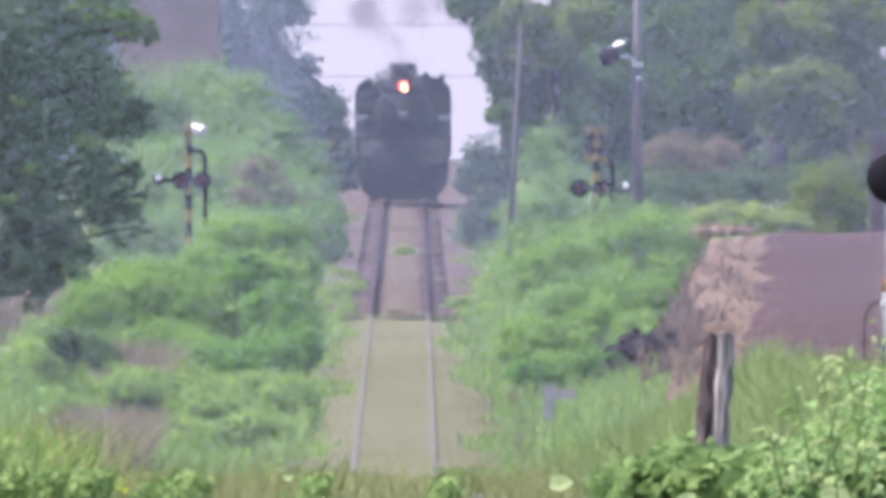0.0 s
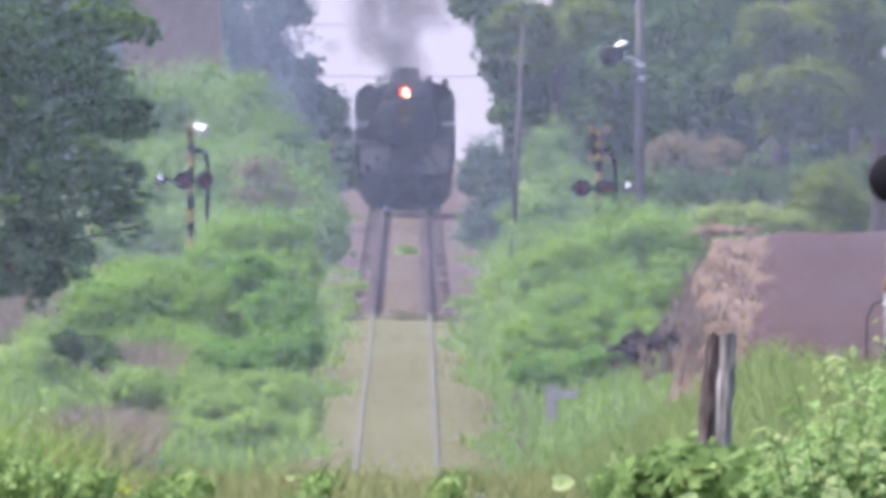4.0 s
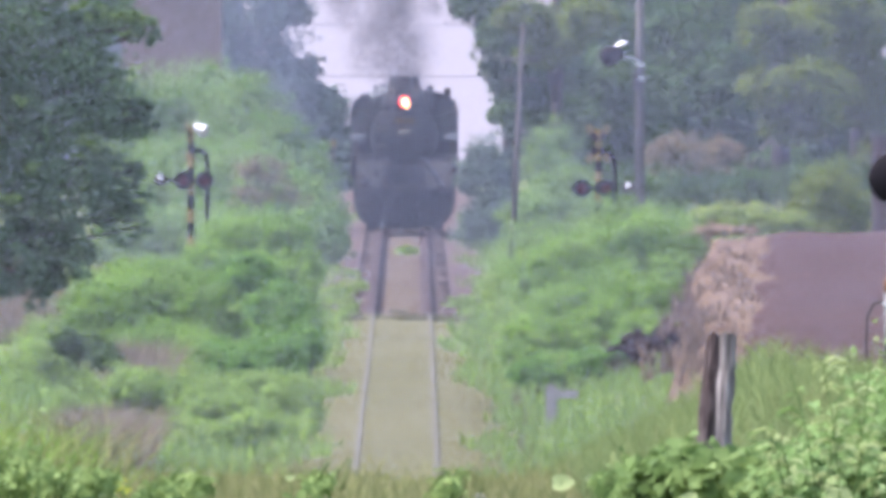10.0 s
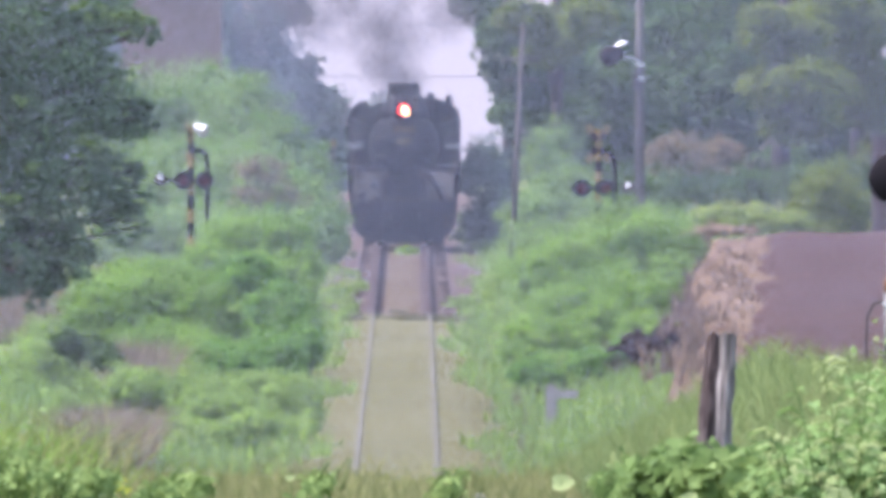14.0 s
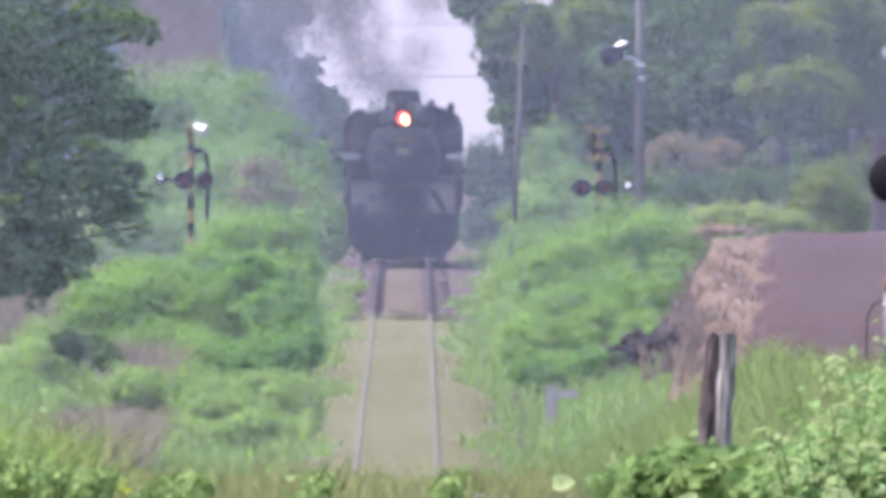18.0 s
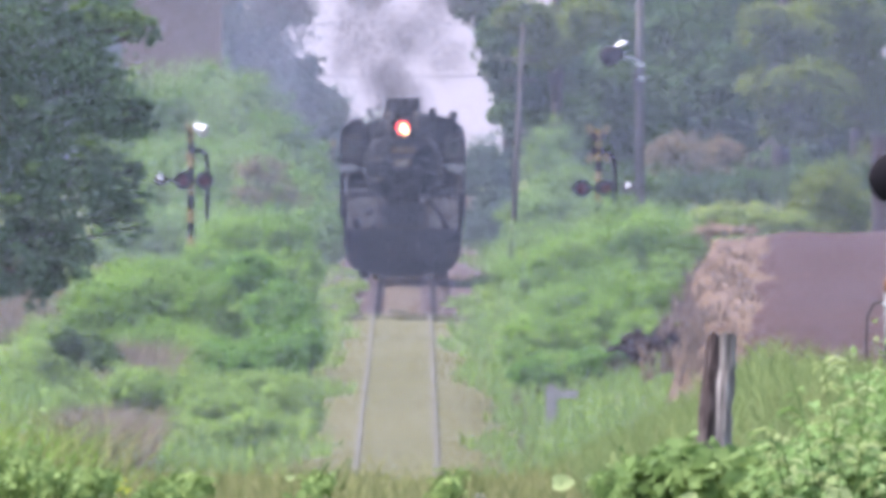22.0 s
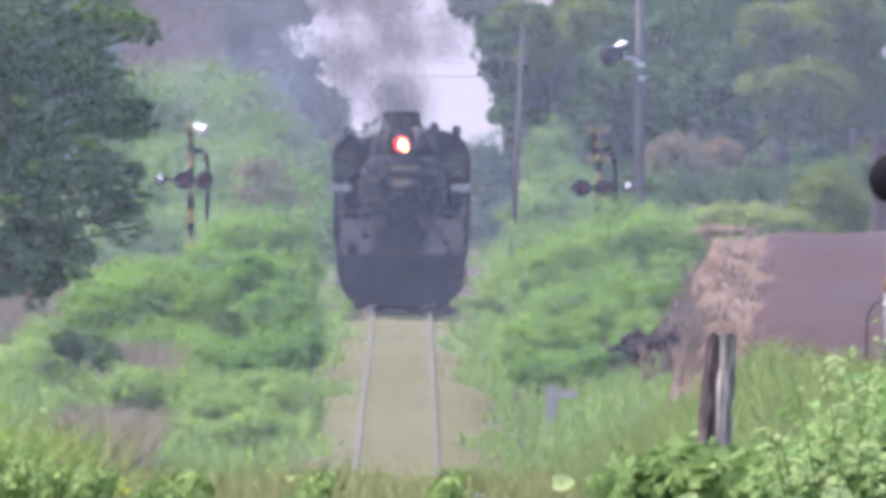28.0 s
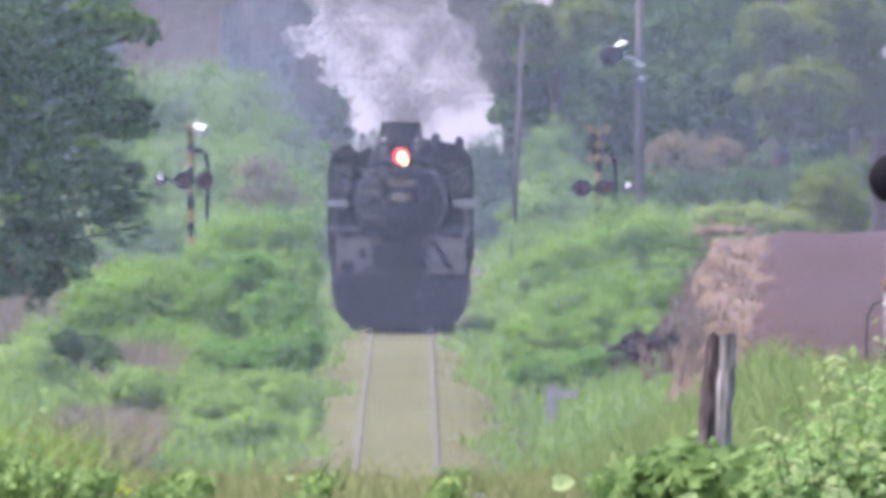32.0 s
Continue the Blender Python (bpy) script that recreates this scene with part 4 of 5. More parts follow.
bush("shrub", lay([(-2.71, -1.14, 0.65, 0.86), (-2.91, -1.90, 0.65, 0.57), (-2.38, -1.62, 0.40, 0.59), (-3.29, -0.42, 0.62, 0.43), (-3.67, -1.90, 0.86, 0.43)], 545, rise=6), 26000, 0.07, L_THICK, "deep green shrub at the end of the thicket", seed=72)
bush("shrub", lay([(-4.09, -2.19, 1.10, 0.49), (-4.77, -2.11, 0.55, 0.44), (-3.33, -2.49, 0.89, 0.57), (-3.84, -2.87, 1.14, 0.42), (-2.82, -2.78, 0.63, 0.51)], 482, rise=8), 34000, 0.06, L_SOFT, "low green shrubs at the foot of the thicket", seed=55)
bush("shrub", lay([(-2.31, -2.40, 0.53, 0.58), (-2.10, -2.83, 0.36, 0.43), (-2.70, -2.14, 0.43, 0.36)], 490, rise=8), 15000, 0.06, L_SOFT, "small green shrub beside the grassy track", seed=71)
bush("shrub", lay([(-6.41, -1.85, 0.84, 0.53), (-6.77, -2.47, 0.80, 0.66), (-5.97, -2.69, 0.66, 0.55), (-5.44, -2.91, 0.53, 0.35)], 505, rise=6), 20000, 0.06, L_SOFT, "low weedy growth on the bank", seed=74)
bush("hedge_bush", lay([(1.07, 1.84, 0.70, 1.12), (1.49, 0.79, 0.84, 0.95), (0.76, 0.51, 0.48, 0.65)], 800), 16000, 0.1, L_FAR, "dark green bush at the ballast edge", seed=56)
bush("hedge_bush", lay([(2.61, 2.27, 0.77, 0.99), (2.96, 1.31, 0.96, 0.96), (2.41, 0.70, 1.03, 0.89), (3.78, 0.83, 0.82, 0.68)], 780, rise=5), 18000, 0.09, L_MOUND, "upright light green bush", seed=57)
bush("browned_shrub", lay([(6.11, 2.57, 0.86, 0.55), (7.04, 2.45, 0.65, 0.49), (5.47, 2.31, 0.50, 0.46), (6.40, 2.02, 1.00, 0.40)], 818), 9000, 0.09, L_BROWN, "browning shrub in front of the wood", seed=58)
bush("shrub", lay([(4.01, 0.06, 0.86, 0.89), (3.12, -0.09, 1.00, 0.82), (2.27, -0.31, 0.82, 0.76), (1.64, -0.62, 0.59, 0.72), (4.27, -0.73, 0.53, 0.89), (3.43, -1.04, 1.03, 0.93), (2.38, -1.25, 1.03, 0.93)], 600, rise=7), 46000, 0.07, L_BUSH, "bright green shrub thicket beside the track", seed=59)
bush("shrub", lay([(3.40, -1.39, 0.65, 0.51), (2.66, -1.39, 0.74, 0.65), (1.87, -1.48, 0.70, 0.60), (1.31, -1.57, 0.45, 0.56), (3.03, -0.92, 0.56, 0.56), (2.10, -1.94, 0.74, 0.35), (3.59, -0.92, 0.37, 0.56)], 530, rise=8), 30000, 0.062, L_BUSH, "lower edge of green shrubs sloping to the track", seed=65)
bush("low_shrub", lay([(2.01, 0.13, 0.91, 0.56), (2.80, 0.25, 0.73, 0.48), (3.70, 0.62, 0.73, 0.61)], 690), 8000, 0.08, L_MOUND, "low green shrubs before the wood", seed=66)
bush("low_shrub", lay([(5.70, 0.62, 0.64, 0.37), (6.51, 0.64, 0.64, 0.39), (7.21, 0.52, 0.53, 0.33)], 662), 11000, 0.07, L_OLIVE, "low yellow-green shrubs along the field's far edge", seed=60, girth=0.008)
bush("low_shrub", lay([(8.04, 1.12, 0.76, 0.80), (7.57, 0.81, 0.53, 0.56), (8.57, 0.74, 0.53, 0.59), (8.04, 0.48, 0.82, 0.35)], 668), 14000, 0.08, L_FOREST2, "green shrub at the field's far corner", seed=61, girth=0.008)
bush("dry_shrub", lay([(5.00, 0.18, 0.31, 0.33), (5.39, 0.37, 0.50, 0.14), (5.85, 0.37, 0.35, 0.10)], 632), 5000, 0.06, L_STRAW, "dead straw-coloured growth on top of the earth bank", seed=75)
bush("shrub", lay([(-7.18, -1.65, 0.83, 0.52), (-6.56, -0.61, 0.41, 0.41), (-7.91, -2.06, 0.62, 0.52)], 590), 9000, 0.07, L_SOFT, "pale weedy shrub below the dark tree", seed=76)
bush("shrub", lay([(1.52, -2.01, 0.50, 0.33), (2.44, -1.82, 0.46, 0.27), (2.89, -1.64, 0.37, 0.27)], 522), 7000, 0.06, L_THICK, "deep green undergrowth at the foot of the thicket", seed=77)
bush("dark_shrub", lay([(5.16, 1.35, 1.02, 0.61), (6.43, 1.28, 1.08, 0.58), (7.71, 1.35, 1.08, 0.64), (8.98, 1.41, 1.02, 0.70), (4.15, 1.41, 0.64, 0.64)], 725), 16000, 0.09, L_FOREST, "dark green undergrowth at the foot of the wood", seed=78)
bush("browned_shrub", lay([(-4.15, 1.77, 0.78, 0.59), (-3.57, 1.25, 0.52, 0.52), (-4.48, 1.18, 0.52, 0.46)], 742), 1500, 0.075, L_BROWN, "small browning shrub on the side of the mound", seed=73, girth=0.006, extra=(900, L_MOUND, "green vine leaves over the shrub"))
bush("shrub", lay([(-4.82, -1.93, 0.99, 0.33), (-3.38, -2.25, 0.81, 0.36), (-5.91, -2.25, 0.63, 0.33)], 515), 13000, 0.06, L_SOFT, "pale green weeds between the shrubs", seed=79)
bush("creeper", lay([(2.62, -0.92, 0.4, 0.4), (2.3, -1.12, 0.4, 0.33), (2.02, -1.26, 0.34, 0.24), (2.95, -0.8, 0.5, 0.5)], 170), 9000, 0.07, L_NEAR, "pale green leafy creeper on the near bank", seed=62, stem=L_NEARDARK, girth=0.006, clump=10, spread=0.3)
bush("creeper", lay([(1.45, -1.21, 0.3, 0.19), (1.8, -1.24, 0.4, 0.2), (1.1, -1.32, 0.2, 0.13)], 174), 2108, 0.105, L_NEARDARK, "deep green broad-leaved weeds under the posts", "weed", seed=63, stem=L_NEARDARK, girth=0.006, clump=10, spread=0.3, slim=0.85)
bush("weed", lay([(-2.1, -1.4, 0.25, 0.11), (-2.6, -1.3, 0.25, 0.18), (-1.6, -1.45, 0.2, 0.08)], 186), 1500, 0.07, L_WEED, "pale broad-leaved weeds on the near rise", "weed", seed=64, stem=L_NEARDARK, girth=0.006, clump=10, spread=0.3)


bush("weed", lay([(-0.80, -1.45, 0.11, 0.09), (-0.72, -1.41, 0.06, 0.06)], 196, 0.4), 320, 0.055, L_WEED, "dark green leafy weed in the near grass", "weed", seed=90, stem=L_NEARDARK, girth=0.005, clump=9, spread=0.28)
bush("weed", lay([(-1.51, -1.39, 0.16, 0.09), (-1.65, -1.42, 0.10, 0.07)], 190, 0.4), 420, 0.06, L_WEED, "olive green leafy weeds in the near grass", "weed", seed=91, stem=L_NEARDARK, girth=0.005, clump=9, spread=0.28)
bush("weed", lay([(0.07, -1.44, 0.10, 0.10), (0.02, -1.49, 0.10, 0.06)], 198, 0.4), 300, 0.05, L_WEED, "dark olive weed in the near grass", "weed", seed=92, stem=L_NEARDARK, girth=0.005, clump=9, spread=0.28)
bush("weed", lay([(1.05, -1.26, 0.13, 0.12), (0.94, -1.31, 0.09, 0.08), (1.21, -1.17, 0.08, 0.09)], 178, 0.4), 384, 0.088, L_NEARDARK, "dark broad-leaved weeds beside the posts", "weed", seed=93, stem=L_NEARDARK, girth=0.005, clump=9, spread=0.28, slim=0.85)
bush("weed", lay([(-2.28, -1.31, 0.19, 0.10), (-2.02, -1.32, 0.16, 0.09), (-2.44, -1.21, 0.13, 0.13)], 182, 0.4), 520, 0.06, L_WEED, "broad grey-green weed leaves on the near rise", "weed", seed=94, stem=L_NEARDARK, girth=0.005, clump=9, spread=0.28, slim=0.6)
bush("weed", lay([(1.36, -1.23, 0.15, 0.09), (1.59, -1.22, 0.15, 0.11), (1.86, -1.23, 0.18, 0.10)], 172, 0.4), 558, 0.115, L_WEED, "broad soft green weed leaves below the creeper", "weed", seed=95, stem=L_NEARDARK, girth=0.005, clump=9, spread=0.28, slim=0.85)
# darker leaves chosen here to paint the shaded hollow
bush("dark_shrub", lay([(-5.54, -1.55, 0.45, 0.31), (-5.82, -1.41, 0.28, 0.23), (-5.19, -1.67, 0.30, 0.23)], 498), 6000, 0.065, L_FOREST, "dark green shrub painting the shaded hollow by the thicket", seed=67)
# brush added to darken the hollow below the bank
bush("hollow_brush", lay([(2.9, -1.42, 0.45, 0.28), (3.35, -1.3, 0.35, 0.25)], 470), 2200, 0.1, L_HOLLOW, "near-black brush painting the shadowed hollow under the earth bank", "brush", seed=68)
bush("yellow_weed", lay([(-1.93, -1.38, 0.07, 0.08), (-2.27, -1.42, 0.06, 0.06)], 188), 90, 0.09, L_YELLOW, "small weed with yellowing leaves", "weed", seed=69, stem=L_NEARDARK, girth=0.004, clump=8, spread=0.4)
grass("dry_grass", "pale straw tuft below the earth bank", 900, 2.75, 3.15, 522, 532, 0.5, 0.03, G_DRY, 24)
grass("dry_grass", "pinkish dead grass among the shrubs", 1600, -5.15, -4.45, 505, 512, 1.0, 0.03, G_DRY, 25)


def tall_weed(x, y, top, lean, seed, material=L_PALE, count=16):
    """A thin bent stalk with long drooping leaves."""
    rng = np.random.default_rng(seed)
    z0 = ground_z(x, y) - 0.05
    t = thing("tall_weed", Matrix.Translation((x, y, z0)), "tall weed with long pale drooping leaves", "weed", "tall weeds on the near bank")
    h = top - z0
    spine = [Vector((lean * (k / 8) ** 2, 0, h * k / 8)) for k in range(9)]
    bm = B()
    tube(bm, spine, [0.008 - 0.0006 * k for k in range(9)], 6)
    part("stalk", bm, L_NEARDARK, t, smooth=True)
    for k in range(count):
        s = rng.uniform(0.3, 1.0)
        foot = spine[0].lerp(spine[-1], s)
        foot.x = lean * s * s
        ang, size = rng.uniform(0, math.tau), rng.uniform(0.08, 0.16)
        d = Vector((math.cos(ang), 0.5 * math.sin(ang), 0))
        side = Vector((-d.y, d.x, 0.3)).normalized() * size * 0.13
        pts = [foot, foot + d * size * 0.4 + Vector((0, 0, size * 0.22)), foot + d * size * 0.8 + Vector((0, 0, size * 0.1)), foot + d * size - Vector((0, 0, size * 0.2))]
        bm = B()
        rows = [(bm.verts.new(p - side * w), bm.verts.new(p), bm.verts.new(p + side * w + Vector((0, 0, 0.004)))) for p, w in zip(pts, (0.3, 1.0, 0.8, 0.05))]
        for a, b in zip(rows, rows[1:]):
            bm.faces.new((a[0], a[1], b[1], b[0]))
            bm.faces.new((a[1], a[2], b[2], b[1]))
        part("leaf", bm, material, t)
    return t


tall_weed(2.0, 168, -0.62, 0.1, 1)
tall_weed(2.2, 167, -0.5, -0.12, 2)
tall_weed(2.36, 169, -0.42, 0.08, 3, L_NEAR)
tall_weed(1.85, 169, -0.95, -0.1, 4, L_PALE, 14)
tall_weed(2.1, 166, -0.8, 0.15, 5, L_NEAR)
tall_weed(1.7, 170, -1.15, 0.1, 6, L_NEAR, 12)
tall_weed(-2.7, 190, -0.6, -0.1, 7, L_NEAR)
tall_weed(-2.5, 192, -0.85, 0.1, 8, L_NEAR)
tall_weed(1.75, 163.5, -0.87, -0.10, 20, L_PALE, 13)
tall_weed(1.91, 163.9, -0.63, -0.14, 22, L_NEAR, 13)
tall_weed(2.02, 163.5, -0.54, -0.10, 24, L_PALE, 13)
tall_weed(2.11, 163.7, -0.46, 0.08, 25, L_PALE, 13)
tall_weed(1.88, 163.5, -0.97, 0.14, 28, L_PALE, 13)
tall_weed(2.17, 163.9, -0.92, 0.10, 30, L_PALE, 13)


def make_pale_leaves():
    """Single large leaves and stones in pale colours along the near rise."""
    for i, (x, y, z, r) in enumerate(((0.72, 196, -1.42, 0.07), (0.9, 197, -1.4, 0.035), (2.02, 164, -1.27, 0.08), (1.3, 170, -1.32, 0.05), (-1.95, 186, -1.43, 0.04), (-0.95, 200, -1.42, 0.03))):
        g = ground_z(x, y) - 0.04
        t = thing("broad_leaf_weed", Matrix.Translation((x, y, g)), "low weed with one large pale leaf", "weed", "pale-leaved weeds")
        top = z - g
        bm = B()
        tube(bm, [(0.02, 0, 0), (0.01, 0, top * 0.6), (0, 0, top)], 0.004, 6)
        part("stalk", bm, L_NEARDARK, t)
        bm = B()
        ring = [bm.verts.new((r * (1.0 + 0.25 * math.cos(3 * a + i)) * math.cos(a), 0.4 * r * math.sin(a) - 0.01, top + 0.75 * r * math.sin(a))) for a in [k * math.tau / 12 for k in range(12)]]
        mid = bm.verts.new((0, 0.015, top))
        for k in range(12):
            bm.faces.new((ring[k], ring[(k + 1) % 12], mid))
        part("leaf", bm, L_PALE, t, "broad pale green leaf", smooth=True)
    for i, (x, y, r) in enumerate(((0.24, 212, 0.045), (-1.84, 190, 0.06), (-1.7, 191, 0.05), (-1.05, 205, 0.05))):
        bm = B()
        bmesh.ops.create_icosphere(bm, subdivisions=3, radius=r)
        for v in bm.verts:
            v.co *= 1 + 0.3 * noise.noise(v.co * 14 + Vector((i, 0, 0)))
            v.co.z *= 0.7
        ob = part("stone", bm, MARKER, None, smooth=True, at=Matrix.Translation((x, y, ground_z(x, y) + r * 0.9)))
        tagged(ob, "pale grey stone lying in the grass", "stone", "stones on the near rise")
    x, y = -2.79, 820
    z0 = ground_z(x, y)
    t = thing("trackside_sign", Matrix.Translation((x, y, z0)), "slim post with a small orange sign by the line", "sign")
    bm = B()
    rod(bm, (0, 0, -0.2), (0, 0, 2.8 - z0), 0.03, n=10)
    part("post", bm, POLEWOOD, t)
    bm = B()
    box(bm, -0.06, -0.05, 2.6 - z0, 0.06, -0.03, 2.78 - z0, 0.006)
    part("panel", bm, ORANGE, t)


make_pale_leaves()


# ---- posts, poles and crossing signals ----
def make_fence_posts():
    for name, x, y, tx, r, wide, m, label in (("fence_post", 1.53, 180, 0.068, 0.048, 1.05, OLDWOOD, "pale weathered wooden fence post, cracked and leaning"),
                                        ("fence_post", 1.425, 180.3, 0.1, 0.05, 1.5, DARKWOOD, "dark reddish-brown wooden fence post leaning on its neighbour")):
        z0 = ground_z(x, y) - 0.1
        t = thing(name, Matrix.Translation((x, y, z0)), label, "post", "old fence posts")
        bm = B()
        top = -0.5 - z0
        n = 14
        tube(bm, [(tx * k / n + 0.008 * noise.noise((k * 0.9, x * 9, 1)), 0.01, top * k / n) for k in range(n + 1)],
             [r * (wide - (wide - 0.92) * k / n) * (1 + 0.22 * noise.noise((k * 1.1, x * 7, 4))) for k in range(n + 1)], 14)
        for v in bm.verts:
            v.co.x += 0.02 * noise.noise((v.co.x * 60, v.co.y * 60, v.co.z * 9))
            if v.co.z > top * 0.97:
                v.co.z += 0.07 * noise.noise((v.co.x * 30, v.co.y * 30, x))
        part("post", bm, m, t)


make_fence_posts()


def make_crossing_signal(x, y, top, lamp_z, side, turn, label):
    """A striped mast with a saltire on top and two hooded lamps on a cross-arm."""
    z0 = ground_z(x, y)
    t = thing("crossing_signal", Matrix.Translation((x, y, z0)), label, "crossing signal", "level crossing signals")
    h, lz = top - z0, lamp_z - z0
    k = 12
    for i in range(k):
        bm = B()
        rod(bm, (0, 0, h * i / k), (0, 0, h * (i + 1) / k), 0.075, n=14)
        part("mast_band", bm, YELLOW if i % 2 else BLACK, t)
    for s in (-1, 1):
        arm = new("saltire_board")
        arm.parent = t
        arm.matrix_basis = Matrix.Translation((0, -0.1 - 0.02 * s, h - 0.32)) @ Euler((0, radians(s * 52), radians(turn))).to_matrix().to_4x4()
        for i in range(5):
            bm = B()
            box(bm, -0.5 + i * 0.2, -0.012, -0.075, -0.3 + i * 0.2, 0.012, 0.075, 0.004)
            part("board_band", bm, YELLOW if i % 2 == 0 else BLACK, arm)
    bm = B()
    rod(bm, (-0.62, 0, lz), (0.42, 0, lz), 0.04, n=10)
    part("cross_arm", bm, BLACK, t)
    for lx in (-0.16, 0.3) if side > 0 else (-0.36, 0.17):
        bm = B()
        lathe(bm, (lx, -0.05, lz), (lx, -0.14, lz), [(0, 0.19), (1, 0.2), (1, 0.15), (0.6, 0.14)], 24)
        lamp = part("lamp_plate", bm, MAROON if side > 0 else BLACK, t)
        bm = B()
        lathe(bm, (lx, -0.1, lz), (lx, -0.15, lz), [(0, 0.11), (0.6, 0.1), (1, 0.04)], 20)
        part("lens", bm, RED_LENS, lamp, "dull red lens")
        bm = B()
        for q in range(9):
            a = radians(10 + q * 20)
            box(bm, lx + 0.14 * math.cos(a) - 0.035, -0.4, lz + 0.14 * math.sin(a) - 0.012, lx + 0.14 * math.cos(a) + 0.035, -0.12, lz + 0.14 * math.sin(a) + 0.012)
        part("hood", bm, BLACK, lamp)
    bm = B()
    lathe(bm, (-0.66 * side, 0, lz), (-0.66 * side, -0.22, lz + 0.02), [(0, 0.1), (0.4, 0.13), (1, 0.14), (1, 0.08)], 16)
    part("side_lamp", bm, MAROON, t)
    # white-painted piece that stands in for a glint off the lamp hood
    bm = B()
    lathe(bm, (-0.74 * side, -0.1, lz + 0.05), (-0.62 * side, -0.24, lz + 0.07), [(0, 0.02), (0.4, 0.07), (1, 0.075)], 14)
    part("glint_cap", bm, WHITE, t, "white cap drawn for the glint off the hood")
    if side > 0:
        bm = B()
        lathe(bm, (0.08, 0, h + 0.02), (0.32, -0.12, h - 0.12), [(0, 0.06), (0.5, 0.14), (1, 0.15), (1, 0.06)], 16)
        part("bell", bm, GALV, t, "shiny bell cap")
    bm = B()
    tube(bm, [(0.36, 0.1, -0.1), (0.36, 0.1, h - 0.85), (0.34, 0.1, h - 0.62), (0.24, 0.1, h - 0.53), (0.05, 0.05, h - 0.5)], 0.05)
    part("cable_pipe", bm, BLACK, t, smooth=True)
    return t


make_crossing_signal(-5.48, 700, 2.66, 1.49, 1, 74, "black and yellow crossing signal half hidden by bushes")
make_crossing_signal(3.4, 705, 2.62, 1.33, -1, 42, "black and yellow crossing signal behind a green thicket")


def make_lamp_pole():
    x, y = 4.4, 720
    z0 = ground_z(x, y) - 0.3
    t = thing("utility_pole", Matrix.Translation((x, y, z0)), "grey concrete pole with a street lamp", "utility pole")
    bm = B()
    rod(bm, (0, 0, 0), (0, 0, 9.5), 0.12, 0.075, 20)
    part("pole", bm, CONCRETE, t, smooth=True)
    bm = B()
    tube(bm, [(0, -0.1, 4.15 - z0), (-0.15, -0.12, 4.27 - z0), (-0.5, -0.14, 4.33 - z0)], 0.03)
    arm = part("lamp_arm", bm, GALV, t)
    bm = B()
    lathe(bm, (-0.38, -0.2, 4.44 - z0), (-0.86, -0.24, 4.22 - z0), [(0, 0.06), (0.2, 0.17), (0.6, 0.24), (0.85, 0.22), (1, 0.12)], 20)
    part("lamp_body", bm, BLACK, t, smooth=True)
    bm = B()
    bmesh.ops.create_cone(bm, cap_ends=True, segments=16, radius1=0.2, radius2=0.06, depth=0.1, matrix=Matrix.Translation((-0.44, -0.2, 4.6 - z0)) @ Euler((0, radians(-22), 0)).to_matrix().to_4x4())
    part("lamp_cover", bm, WHITE, t, "bright white lamp cover")
    for zz in (3.82, 4.12):
        bm = B()
        rod(bm, (0, 0, zz - z0 - 0.05), (0, 0, zz - z0 + 0.05), 0.115, n=16)
        part("pole_band", bm, GALV, t)
    bm = B()
    box(bm, -0.16, -0.2, 3.55 - z0, -0.04, -0.08, 3.95 - z0, 0.02)
    part("junction_box", bm, CONCRETE, t)


make_lamp_pole()


def make_thin_pole(x, y, lean, top, label):
    z0 = ground_z(x, y) - 0.3
    t = thing("cable_pole", Matrix.Translation((x, y, z0)), label, "pole")
    bm = B()
    tube(bm, [(0, 0, 0), (lean * 0.5, 0, (top - z0) * 0.5), (lean, 0, top - z0)], [0.08, 0.068, 0.045], 12)
    part("pole", bm, POLEWOOD, t, smooth=True)
    for zz in (0.78, 0.86):
        bm = B()
        tube(bm, [(lean * zz - 0.4, 0, (top - z0) * zz), (lean * zz + 0.4, 0, (top - z0) * zz)], 0.03)
        part("crosspiece", bm, POLEWOOD, t)
    return t


make_thin_pole(1.56, 740, 0.28, 5.2, "slim dark leaning wooden pole beside the line")


def make_cables():
    for z, y, sag in ((6.75, 955, 0.1), (5.2, 952, 0.1)):
        t = thing("overhead_cable", Matrix.Translation((0, y, z)), "thin dark overhead cable crossing the line", "cable", "overhead cables")
        bm = B()
        tube(bm, [(-14 + i * 2, 0.3 * math.sin(i), -sag * (1 - ((i - 7) / 7) ** 2)) for i in range(15)], 0.012, 6)
        part("strand", bm, WIRE, t)


make_cables()


def make_marker():
    x, y = 1.68, 500
    z0 = ground_z(x, y) - 0.1
    t = thing("distance_marker", Matrix.Translation((x, y, z0)), "pale concrete trackside marker in the grass", "marker post")
    bm = B()
    box(bm, -0.09, -0.09, 0, 0.09, 0.09, -2.1 - z0, 0.02)
    part("stone", bm, MARKER, t)
    bm = B()
    box(bm, 0.05, -0.12, -2.32 - z0, 0.42, -0.08, -2.18 - z0, 0.01)
    part("board", bm, MARKER, t)
    x, y = 1.64, 640
    z0 = ground_z(x, y)
    t = thing("reflector_stake", Matrix.Translation((x, y, z0)), "thin stake with a small orange reflector", "stake")
    bm = B()
    rod(bm, (0, 0, -0.1), (0, 0, 0.0 - z0), 0.02, n=8)
    part("stake", bm, GALV, t)
    bm = B()
    lathe(bm, (0, -0.02, -0.1 - z0), (0, -0.05, -0.1 - z0), [(0, 0.11), (0.8, 0.11), (1, 0.09)], 18)
    part("reflector", bm, ORANGE, t)


make_marker()


